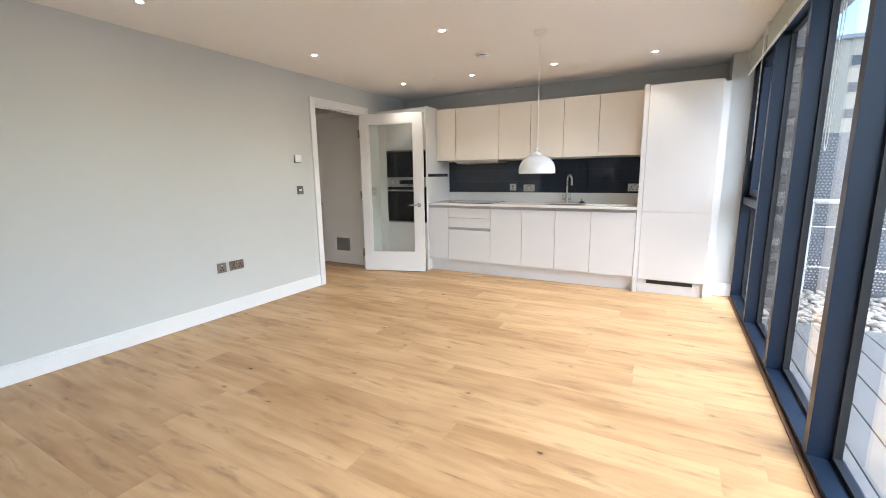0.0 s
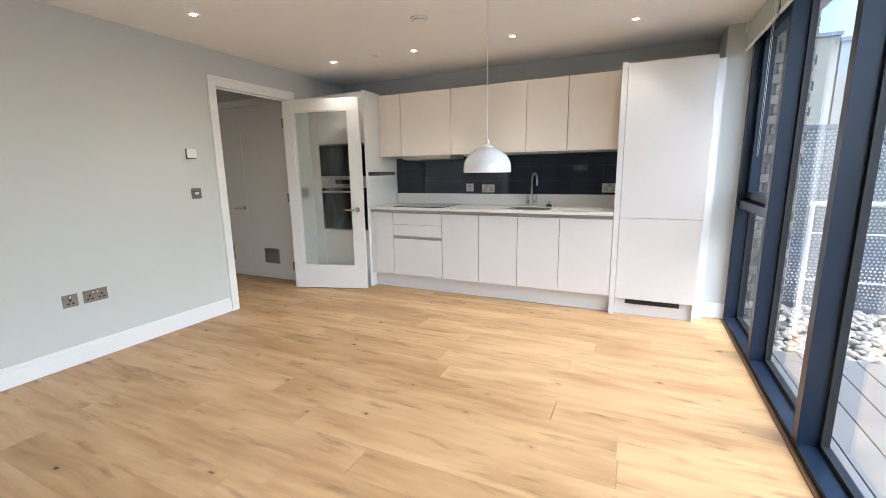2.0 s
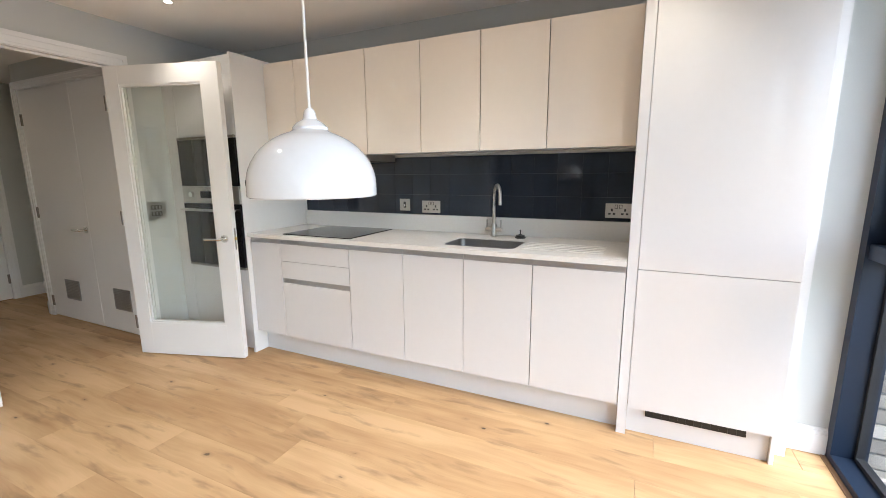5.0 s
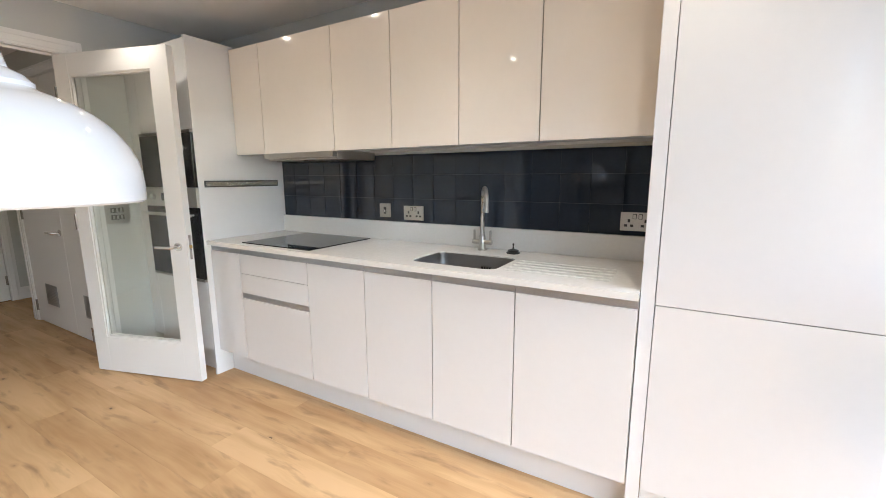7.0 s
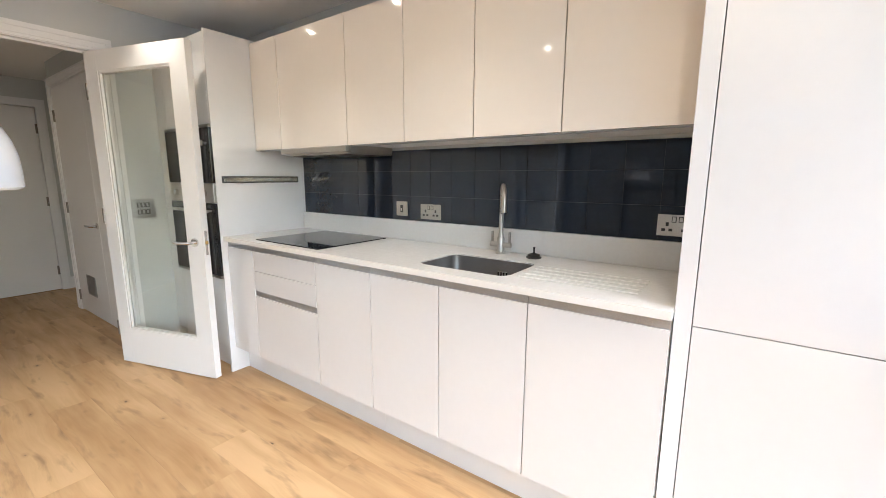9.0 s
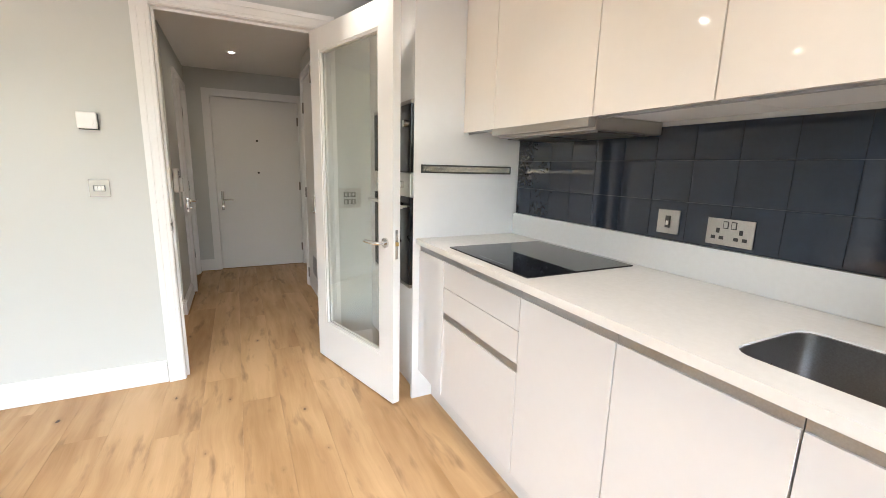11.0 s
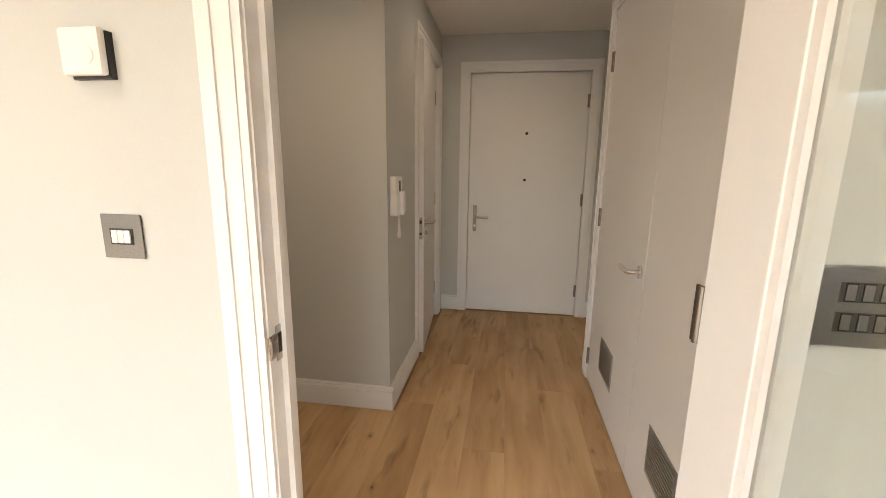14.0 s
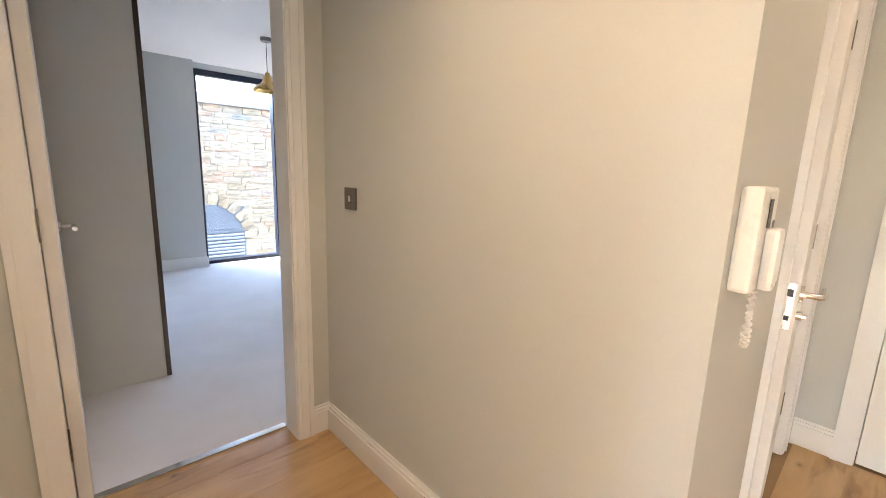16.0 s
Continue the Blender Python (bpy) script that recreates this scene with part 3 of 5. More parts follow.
cupboard_leaf(CX0 + 0.003, -4.493, True, True)
cupboard_leaf(-4.490, CX1 - 0.003, False, False)

# bedroom door, wide open into the bedroom
bd = thing("bedroom_door", "plain white painted flush bedroom door, wide open", "door", (BX1 - 0.043, LY - 0.124, 0.0), 270.0)
part("leaf", boxes((0.0, 0.755, 0.0, 0.040, 0.012, 2.022), bevel=0.002), DOORP, bd, local=True)
lever(bd, 0.695, 0.93, 0.0, -1, -1)
for z in (0.27, 1.02, 1.80):
    bm = boxes((BX1 - 0.006, BX1 - 0.0005, LY - 0.105, LY - 0.065, z - 0.05, z + 0.05))
    bmesh.ops.transform(bm, matrix=to_world(bd).inverted(), verts=bm.verts[:])
    part("hinge", bm, NICKEL, bd, "brushed steel butt hinge", local=True)

ts = thing("threshold_bar", "thin silver carpet threshold bar in doorway", "threshold", (BX0, 1.96, 0.0))
part("bar", boxes((BX0, BX1, 1.95, 1.985, 0.002, 0.008), bevel=0.002), CHROME, ts)


# ---------------------------------------------------------------- window wall
def wbox(bm, s0, s1, d0, d1, z0, z1):
    """A box in the window wall's own frame: s along it from its north end, d outwards."""
    box(bm, d0, d1, -s1, -s0, z0, z1)
    return bm


def wthing(name, label, category, group="", kind=""):
    return thing(name, label, category, tuple(WIN0), WTURN, group, kind)


HEAD = 2.25
win = wthing("window_1", "floor-to-ceiling glazing in dark blue-grey metal frames", "window", kind="structure")
MULL = [0.87 + 0.93 * k for k in range(5)]
MW = 0.058
part("bottom_rail", wbox(bmesh.new(), 0, WLEN, 0.0, 0.13, -0.02, 0.035), FRAME, win, local=True)
part("top_rail", wbox(bmesh.new(), 0, WLEN, 0.0, 0.13, HEAD, 2.45), FRAME, win, local=True)
part("jamb", wbox(bmesh.new(), 0.0, 0.055, 0.0, 0.13, 0.035, HEAD), FRAME, win, local=True)
for s in MULL:
    part("mullion", wbox(bmesh.new(), s, s + MW, 0.0, 0.118, 0.035, HEAD), FRAME, win, local=True)
part("jamb", wbox(bmesh.new(), WLEN - 0.055, WLEN, 0.0, 0.13, 0.035, HEAD), FRAME, win, local=True)
edges = [0.055 - MW] + MULL
for i, s in enumerate(edges):
    a = s + MW
    b = MULL[i] if i < len(MULL) else WLEN - 0.055
    bm = bmesh.new()
    if i == 0:
        tr = part("transom", wbox(bmesh.new(), a, b, 0.012, 0.118, 0.95, 1.012), FRAME, win, local=True)
        spans = ((0.035, 0.95), (1.012, HEAD))
    else:
        spans = ((0.035, HEAD),)
    for j, (z0, z1) in enumerate(spans):
        g = bmesh.new()
        for q in ((a, a + 0.018, z0, z1), (b - 0.018, b, z0, z1), (a + 0.018, b - 0.018, z0, z0 + 0.02), (a + 0.018, b - 0.018, z1 - 0.02, z1)):
            wbox(g, q[0], q[1], 0.082, 0.112, q[2], q[3])
        part("gasket", g, GASKET, win, "black glazing gasket", local=True)
        inset = 0.018
        if i == 0 and j == 1:
            c = bmesh.new()
            for q in ((a + 0.018, a + 0.07, z0 + 0.02, z1 - 0.02), (b - 0.07, b - 0.018, z0 + 0.02, z1 - 0.02), (a + 0.07, b - 0.07, z0 + 0.02, z0 + 0.07), (a + 0.07, b - 0.07, z1 - 0.07, z1 - 0.02)):
                wbox(c, q[0], q[1], 0.05, 0.108, q[2], q[3])
            cas = part("casement", c, FRAME, win, "opening casement frame", local=True)
            hb = bmesh.new()
            wbox(hb, b - 0.055, b - 0.035, 0.035, 0.05, 1.25, 1.40)
            part("casement_handle", hb, CHROME, cas, "silver casement handle", local=True)
            inset = 0.068
        p1 = part("glass_pane", wbox(bmesh.new(), a + inset, b - inset, 0.094, 0.100, z0 + inset, z1 - inset), GLASS, win, local=True)
        p1.visible_shadow = False
trimline = bmesh.new()
wbox(trimline, 0.0, WLEN, -0.022, -0.002, -0.01, 0.006)
tt = structure("trim_window_floor", trimline, THRESH, "dark brown wooden strip along glazing")
tt.matrix_basis = pose(*WIN0, 0, 0, WTURN)

# roller blinds, rolled up under the ceiling
for s0, s1 in ((0.03, 0.85), (0.90, 2.72), (2.76, 4.58), (4.62, 5.55)):
    bl = wthing("roller_blind", "pale green-grey roller blind, rolled up at window head", "blind", "roller blinds")
    bm = bmesh.new()
    wbox(bm, s0, s1, -0.052, -0.049, 2.145, 2.31)
    part("fabric", bm, BLIND, bl, local=True)
    bm = bmesh.new()
    rod(bm, (-0.030, -s0, 2.308), (-0.030, -s1, 2.308), 0.024, 16)
    part("roll", bm, BLIND, bl, local=True, smooth=True)
    bm = bmesh.new()
    wbox(bm, s0, s1, -0.056, -0.045, 2.128, 2.145)
    part("bottom_bar", bm, PLASTIC, bl, "white bottom bar", local=True)
    for sb in (s0 - 0.012, s1 + 0.002):
        bm = bmesh.new()
        wbox(bm, sb, sb + 0.010, -0.060, -0.002, 2.265, 2.344)
        part("bracket", bm, PLASTIC, bl, local=True)
    bm = bmesh.new()
    cs = s1 - 0.02
    pipe(bm, [(-0.066, -cs, 2.29), (-0.066, -cs, 1.36), (-0.066, -cs - 0.010, 1.335), (-0.066, -cs - 0.026, 1.335), (-0.066, -cs - 0.036, 1.36), (-0.066, -cs - 0.036, 2.29)], 0.0014, 6)
    part("pull_chain", bm, PLASTIC, bl, "white looped pull chain", local=True)

# bedroom window
bwin = thing("window_2", "full-height bedroom window in dark metal frame", "window", (BW1, BYS, 0), kind="structure")
part("bottom_rail", boxes((BW0, BW1, BYS - 0.10, BYS, -0.02, 0.045)), FRAME, bwin)
part("top_rail", boxes((BW0, BW1, BYS - 0.10, BYS, 2.245, 2.31)), FRAME, bwin)
bms = [BW1 - 0.05, -6.16, -7.03, BW0]
for x in bms:
    part("mullion", boxes((x, x + 0.05, BYS - 0.10, BYS, 0.045, 2.245)), FRAME, bwin)
for a, b in zip(bms[1:], bms):
    x0, x1 = a + 0.05, b
    if b == -6.16:
        part("transom", boxes((x0, x1, BYS - 0.10, BYS, 1.05, 1.12)), FRAME, bwin)
    g = part("glass_pane", boxes((x0, x1, BYS - 0.055, BYS - 0.049, 0.045, 2.245)), GLASS, bwin)
    g.visible_shadow = False


# south glazing of the living room
swin = thing("window_3", "full-height south glazing in dark metal frames", "window", (SW0, YS, 0), kind="structure")
part("bottom_rail", boxes((SW0, SW1, YS - 0.12, YS - 0.004, -0.02, 0.045)), FRAME, swin)
part("top_rail", boxes((SW0, SW1, YS - 0.12, YS - 0.004, 2.245, 2.31)), FRAME, swin)
smull = [SW0, -2.23, -1.29, -0.35, SW1 - 0.058]
for x in smull:
    part("mullion", boxes((x, x + 0.058, YS - 0.12, YS - 0.004, 0.045, 2.245)), FRAME, swin)
for a, b in zip(smull, smull[1:]):
    x0, x1 = a + 0.058, b
    if a == -2.23:
        part("transom", boxes((x0, x1, YS - 0.12, YS - 0.014, 1.05, 1.112)), FRAME, swin)
    g = part("glass_pane", boxes((x0, x1, YS - 0.065, YS - 0.059, 0.045, 2.245)), GLASS, swin)
    g.visible_shadow = False

# ---------------------------------------------------------------- kitchen
KF = 4.89      # fronts of the base doors
UF = 5.13       # fronts of the wall cabinets
PL = 0.168


def base_unit(x0, x1, label, drawers=False):
    u = thing("base_cabinet", label, "kitchen cabinet", (x0, KF, 0), group="kitchen base cabinets")
    part("carcass", boxes((x0 + 0.001, x1 - 0.001, KF + 0.034, YN - 0.04, PL, 0.69 if -1.6 < x0 < -1.1 else 0.864)), CARCASS, u)
    part("handle_channel", boxes((x0 + 0.001, x1 - 0.001, KF + 0.006, KF + 0.020, 0.815, 0.877)), CHANNEL, u, "grey metal recessed handle channel")
    g = 0.0022
    if drawers:
        part("drawer_front", boxes((x0 + g, x1 - g, KF, KF + 0.019, 0.722, 0.842), bevel=0.0012), GLOSS, u)
        part("drawer_front", boxes((x0 + g, x1 - g, KF, KF + 0.019, 0.600, 0.719), bevel=0.0012), GLOSS, u)
        part("handle_channel", boxes((x0 + 0.002, x1 - 0.002, KF + 0.004, KF + 0.020, 0.568, 0.5995)), CHANNEL, u, "grey metal recessed handle channel")
        part("drawer_front", boxes((x0 + g, x1 - g, KF, KF + 0.019, PL, 0.566), bevel=0.0012), GLOSS, u)
    else:
        part("door", boxes((x0 + g, x1 - g, KF, KF + 0.019, PL, 0.842), bevel=0.0012), GLOSS, u)
    return u


TX = -2.818
base_unit(TX + 0.001, -2.527, "narrow handleless gloss white base cabinet")
base_unit(-2.527, -1.942, "handleless gloss white drawer unit with grey channel", True)
for a, b in ((-1.942, -1.543), (-1.543, -1.152), (-1.152, -0.763), (-0.763, -0.317)):
    base_unit(a, b, "handleless gloss white base cabinet with one door")
pl = thing("plinth", "white plinth board under kitchen cabinets", "plinth", (TX, KF + 0.04, 0))
part("board", boxes((TX, -1.5445, KF + 0.084, KF + 0.099, 0.0, PL - 0.004)), GLOSS, pl)
part("board", boxes((-1.5435, -0.317, KF + 0.084, KF + 0.099, 0.0, PL - 0.004)), GLOSS, pl)

# worktop with sink cut-out and drainer grooves
SX0, SX1, SY0, SY1 = -1.325, -0.888, 4.965, 5.268
WT0, WT1 = 0.878, 0.905
wt = thing("worktop", "white speckled quartz worktop with drainer grooves", "worktop", (TX, KF - 0.02, WT0))


def rounded(x0, x1, y0, y1, r, z, n=5):
    pts = []
    for cx, cy, a0 in ((x1 - r, y1 - r, 0), (x0 + r, y1 - r, 90), (x0 + r, y0 + r, 180), (x1 - r, y0 + r, 270)):
        for k in range(n + 1):
            a = radians(a0 + 90 * k / n)
            pts.append((cx + r * math.cos(a), cy + r * math.sin(a), z))
    return pts


bm = bmesh.new()
for loop in ([(TX + 0.001, KF - 0.022, WT1), (-0.317, KF - 0.022, WT1), (-0.317, YN - 0.03, WT1), (TX + 0.001, YN - 0.03, WT1)], rounded(SX0, SX1, SY0, SY1, 0.05, WT1)):
    vs = [bm.verts.new(p) for p in loop]
    for a, b in zip(vs, vs[1:] + vs[:1]):
        bm.edges.new((a, b))
bmesh.ops.triangle_fill(bm, use_beauty=True, use_dissolve=False, edges=bm.edges[:])
ext = bmesh.ops.extrude_face_region(bm, geom=bm.faces[:])
bmesh.ops.translate(bm, vec=(0, 0, WT0 - WT1), verts=[g for g in ext["geom"] if isinstance(g, bmesh.types.BMVert)])
part("slab", bm, QUARTZ, wt)
part("upstand", boxes((TX + 0.001, -0.317, YN - 0.03, YN - 0.012, WT0, 1.022)), QUARTZ, wt, "white quartz upstand")
for i in range(5):
    y = 5.00 + i * 0.052
    part("drainer_groove", boxes((-0.86, -0.43, y, y + 0.012, WT1 + 0.0004, WT1 + 0.0046), bevel=0.002), QUARTZ, wt, "shallow drainer ridge")

# sink
sk = thing("kitchen_sink", "undermounted brushed steel single bowl sink", "sink", ((SX0 + SX1) / 2, (SY0 + SY1) / 2, 0.70))
bm = bmesh.new()
rings = [rounded(SX0 + 0.0005, SX1 - 0.0005, SY0 + 0.0005, SY1 - 0.0005, 0.05, WT1 - 0.005), rounded(SX0 + 0.003, SX1 - 0.003, SY0 + 0.003, SY1 - 0.003, 0.05, WT1 - 0.006), rounded(SX0 + 0.006, SX1 - 0.006, SY0 + 0.006, SY1 - 0.006, 0.052, 0.74), rounded(SX0 + 0.02, SX1 - 0.02, SY0 + 0.02, SY1 - 0.02, 0.045, 0.715), rounded(SX0 + 0.05, SX1 - 0.05, SY0 + 0.05, SY1 - 0.05, 0.03, 0.71)]
vr = [[bm.verts.new(p) for p in r] for r in rings]
for a, b in zip(vr, vr[1:]):
    for k in range(len(a)):
        bm.faces.new((a[k], a[(k + 1) % len(a)], b[(k + 1) % len(a)], b[k]))
bm.faces.new(vr[-1])
part("bowl", bm, SINKST, sk, smooth=True)
bm = bmesh.new()
lathe(bm, [(0.0, 0.7105), (0.02, 0.7115), (0.042, 0.7135), (0.045, 0.711)], 24, ((SX0 + SX1) / 2, (SY0 + SY1) / 2, 0))
part("drain", bm, CHROME, sk, "chrome drain", smooth=True)
ov = part("overflow", boxes((-1.085, -1.025, SY1 - 0.0085, SY1 - 0.0065, 0.815, 0.85)), CHROME, sk, "slotted overflow")
for i in range(4):
    part("slot", boxes((-1.08 + i * 0.014, -1.073 + i * 0.014, SY1 - 0.0105, SY1 - 0.0085, 0.82, 0.845)), BLACKP, ov)
# tap
TP = Vector((-1.14, 5.395, WT1))
tap = thing("kitchen_tap", "brushed steel swan-neck tap with two levers", "tap", tuple(TP))
bm = bmesh.new()
lathe(bm, [(0.0, 0.0), (0.024, 0.0), (0.024, 0.006), (0.019, 0.010), (0.019, 0.075), (0.0165, 0.082), (0.013, 0.085), (0.013, 0.10), (0, 0.10)], 20)
part("body", bm, STEEL, tap, local=True, smooth=True)
bm = bmesh.new()
arch = [(0, 0, 0.09), (0, 0, 0.26)] + [(0, -0.075 + 0.075 * math.cos(radians(a)), 0.26 + 0.075 * math.sin(radians(a))) for a in range(15, 181, 15)] + [(0, -0.15, 0.215)]
rot = Matrix.Rotation(radians(32), 3, "Z")
pipe(bm, [rot @ Vector(p) for p in arch], 0.011, 12)
part("spout", bm, STEEL, tap, local=True, smooth=True)
for s in (-1, 1):
    bm = bmesh.new()
    rod(bm, (s * 0.015, 0, 0.045), (s * 0.055, 0, 0.045), 0.013, 14)
    box(bm, s * 0.047 - 0.005, s * 0.047 + 0.005, -0.006, 0.006, 0.045, 0.11, bevel=0.003)
    part("lever", bm, STEEL, tap, local=True, smooth=True)

sp = thing("sink_plug", "black rubber sink plug standing on worktop", "sink plug", (-0.958, 5.383, WT1))
bm = bmesh.new()
lathe(bm, [(0, 0), (0.034, 0), (0.036, 0.006), (0.028, 0.011), (0.028, 0.018), (0.012, 0.022), (0.004, 0.026), (0.004, 0.046), (0.007, 0.05), (0, 0.054)], 20)
part("plug", bm, BLACKP, sp, local=True, smooth=True)

# hob
hob = thing("induction_hob", "black glass induction hob set on worktop", "hob", (-2.23, 5.17, WT1))
part("glass", boxes((-2.522, -1.945, 4.915, 5.425, WT1, WT1 + 0.006), bevel=0.002), BLACKG, hob)
part("zone_marking", boxes((-2.30, -2.12, 4.945, 4.947, WT1 + 0.0061, WT1 + 0.0064)), CHANNEL, hob, "thin grey printed line")

# splashback of glass tiles
spb = thing("splashback", "slate blue glass tile splashback", "splashback", (TX, YN, 1.022))
part("grout", boxes((TX + 0.001, -0.317, YN - 0.008, YN - 0.001, 1.022, 1.434)), GROUT, spb)

# wall cabinets
ux = [TX + 0.001, -2.531, -1.932, -1.533, -1.146, -0.762, -0.317]
for i, (a, b) in enumerate(zip(ux, ux[1:])):
    u = thing("wall_cabinet", "handleless gloss wall cabinet, tinted for warm light", "kitchen cabinet", (a, UF, 1.445), group="kitchen wall cabinets")
    part("carcass", boxes((a + 0.001, b - 0.001, UF + 0.034, YN - 0.002, 1.452, 2.096)), CARCASS, u)
    part("door", boxes((a + 0.0024, b - 0.0024, UF, UF + 0.019, 1.445, 2.10), bevel=0.0012), GLOSSG, u)
    part("light_pelmet", boxes((a + 0.001, b - 0.001, UF + 0.03, UF + 0.045, 1.44, 1.452)), CHANNEL, u)

# extractor hood
hd = thing("extractor_hood", "slim brushed steel extractor hood under wall cabinet", "cooker hood", (-2.23, 5.28, 1.40))
part("body", boxes((-2.525, -1.937, UF + 0.025, YN - 0.012, 1.403, 1.450), bevel=0.004), HOODST, hd)
part("front_visor", boxes((-2.525, -1.937, UF - 0.012, UF + 0.024, 1.412, 1.4435), bevel=0.004), HOODST, hd)
for a, b in ((-2.5, -2.25), (-2.21, -1.96)):
    part("filter", boxes((a, b, UF + 0.06, YN - 0.07, 1.398, 1.403)), NICKEL, hd, "metal grease filter")

# tall oven housing
TF = 4.855
th = thing("oven_housing", "tall gloss white cabinet holding built-in ovens", "kitchen cabinet", (XW, TF, 0))
part("side_panel", boxes((TX - 0.018, TX, TF, YN - 0.002, 0.0, 2.125), bevel=0.001), GLOSS, th)
part("carcass", boxes((XW + 0.002, TX - 0.019, TF + 0.02, YN - 0.002, PL, 2.11)), CARCASS, th)
part("filler", boxes((XW + 0.002, -3.438, TF, TF + 0.019, PL, 2.11)), GLOSS, th)
part("top_door", boxes((-3.435, TX - 0.019, TF, TF + 0.019, 1.592, 2.11), bevel=0.0012), GLOSS, th)
part("bottom_door", boxes((-3.435, TX - 0.019, TF, TF + 0.019, PL, 0.632), bevel=0.0012), GLOSS, th)
part("plinth", boxes((XW + 0.002, TX - 0.02, TF + 0.05, TF + 0.065, 0, PL - 0.004)), GLOSS, th)
vent = thing("vent_strip", "black-edged slim metal vent strip on cabinet side", "vent", (TX, 4.93, 1.25))
part("frame", boxes((TX, TX + 0.006, 4.893, 5.435, 1.238, 1.246), (TX, TX + 0.006, 4.893, 5.435, 1.272, 1.280), (TX, TX + 0.006, 4.893, 4.901, 1.246, 1.272), (TX, TX + 0.006, 5.427, 5.435, 1.246, 1.272)), BLACKP, vent)
part("face", boxes((TX, TX + 0.003, 4.901, 5.427, 1.246, 1.272)), CHROME, vent)

OX0, OX1 = -3.432, TX - 0.006
mwv = thing("microwave_oven", "built-in black glass microwave oven", "microwave", (OX0, TF, 1.2))
part("door", boxes((OX0, OX1, TF - 0.016, TF + 0.019, 1.238, 1.57), bevel=0.003), BLACKG, mwv)
part("top_trim", boxes((OX0, OX1, TF - 0.018, TF + 0.019, 1.571, 1.588)), NICKEL, mwv)
bm = bmesh.new()
rod(bm, (OX1 - 0.07, TF - 0.016, 1.48), (OX1 - 0.07, TF - 0.030, 1.48), 0.018, 20)
part("dial", bm, CHROME, mwv, "round silver dial", smooth=True)
oven = thing("built_in_oven", "built-in black glass oven with steel control panel", "oven", (OX0, TF, 0.55))
cp = part("control_panel", boxes((OX0, OX1, TF - 0.016, TF + 0.019, 1.115, 1.235), bevel=0.003), STEEL, oven, "brushed steel control panel")
part("display", boxes((-3.23, -3.02, TF - 0.0185, TF - 0.016, 1.150, 1.20)), BLACKG, cp)
for x in (-3.32, -2.93):
    bm = bmesh.new()
    rod(bm, (x, TF - 0.016, 1.175), (x, TF - 0.034, 1.175), 0.020, 20)
    part("knob", bm, CHROME, cp, "round silver knob", smooth=True)
part("door", boxes((OX0, OX1, TF - 0.016, TF + 0.019, 0.653, 1.112), bevel=0.003), BLACKG, oven)
part("bottom_trim", boxes((OX0, OX1, TF - 0.017, TF + 0.019, 0.636, 0.652)), NICKEL, oven)
bm = bmesh.new()
rod(bm, (OX0 + 0.02, TF - 0.055, 1.065), (OX1 - 0.02, TF - 0.055, 1.065), 0.010, 14)
for x in (OX0 + 0.05, OX1 - 0.05):
    rod(bm, (x, TF - 0.016, 1.065), (x, TF - 0.055, 1.065), 0.006, 10)
part("handle", bm, STEEL, oven, "steel bar handle", smooth=True)

# tall fridge housing
FF = 4.915
FX0, FX1 = -0.315, 0.345
fr = thing("fridge_housing", "tall gloss white cabinet with integrated fridge freezer", "kitchen cabinet", (FX0, FF, 0))
part("side_panel", boxes((FX0, FX0 + 0.045, FF - 0.002, YN - 0.002, 0.0, 2.115), bevel=0.001), GLOSS, fr)
part("side_panel", boxes((FX1 - 0.018, FX1, FF + 0.021, YN - 0.002, 0.0, 2.10), bevel=0.001), GLOSS, fr)
part("carcass", boxes((FX0 + 0.046, FX1 - 0.019, FF + 0.021, YN - 0.002, PL, 2.09)), CARCASS, fr)
part("fridge_door", boxes((FX0 + 0.0475, FX1, FF, FF + 0.019, 0.861, 2.10), bevel=0.0012), GLOSS, fr)
part("freezer_door", boxes((FX0 + 0.0475, FX1, FF, FF + 0.019, 0.150, 0.858), bevel=0.0012), GLOSS, fr)
part("plinth", boxes((FX0 + 0.046, FX1 - 0.019, FF + 0.045, FF + 0.06, 0, 0.146)), GLOSS, fr)
gr = part("plinth_grille", boxes((-0.185, 0.237, FF + 0.038, FF + 0.045, 0.098, 0.136)), BLACKP, fr, "black slotted ventilation grille")
for i in range(12):
    x = -0.18 + i * 0.0345
    part("slat", boxes((x, x + 0.006, FF + 0.034, FF + 0.038, 0.101, 0.133)), BLACKP, gr)
flr = thing("filler_panel", "narrow white filler panel beside fridge housing", "panel", (FX1, 5.05, 0))
part("board", boxes((FX1 + 0.001, 0.411, 5.03, YN - 0.002, 0.0, 2.09)), GLOSS, flr)


# ---------------------------------------------------------------- pendant, downlights, ceiling fittings
PX, PY = -0.994, 3.563
pd = thing("pendant_lamp", "glossy white dome pendant lamp on white cord", "pendant lamp", (PX, PY, CEILING))
bm = bmesh.new()
lathe(bm, [(0.0, CEILING - 0.038), (0.02, CEILING - 0.036), (0.046, CEILING - 0.022), (0.05, CEILING - 0.004), (0.05, CEILING)], 28, (PX, PY, 0))
part("ceiling_rose", bm, PLASTIC, pd, "white plastic ceiling rose", smooth=True)
bm = bmesh.new()
pipe(bm, [(PX, PY, CEILING - 0.03), (PX, PY, 1.45)], 0.0032, 8)
part("cord", bm, PLASTIC, pd, smooth=True)
R = 0.1475
prof = [(0.006, 1.462), (0.012, 1.456), (0.016, 1.437), (0.030, 1.429), (0.040, 1.419), (0.040, 1.413)]
prof += [(R * math.sin(radians(a)), 1.287 + 0.128 * math.cos(radians(a))) for a in range(18, 91, 8)]
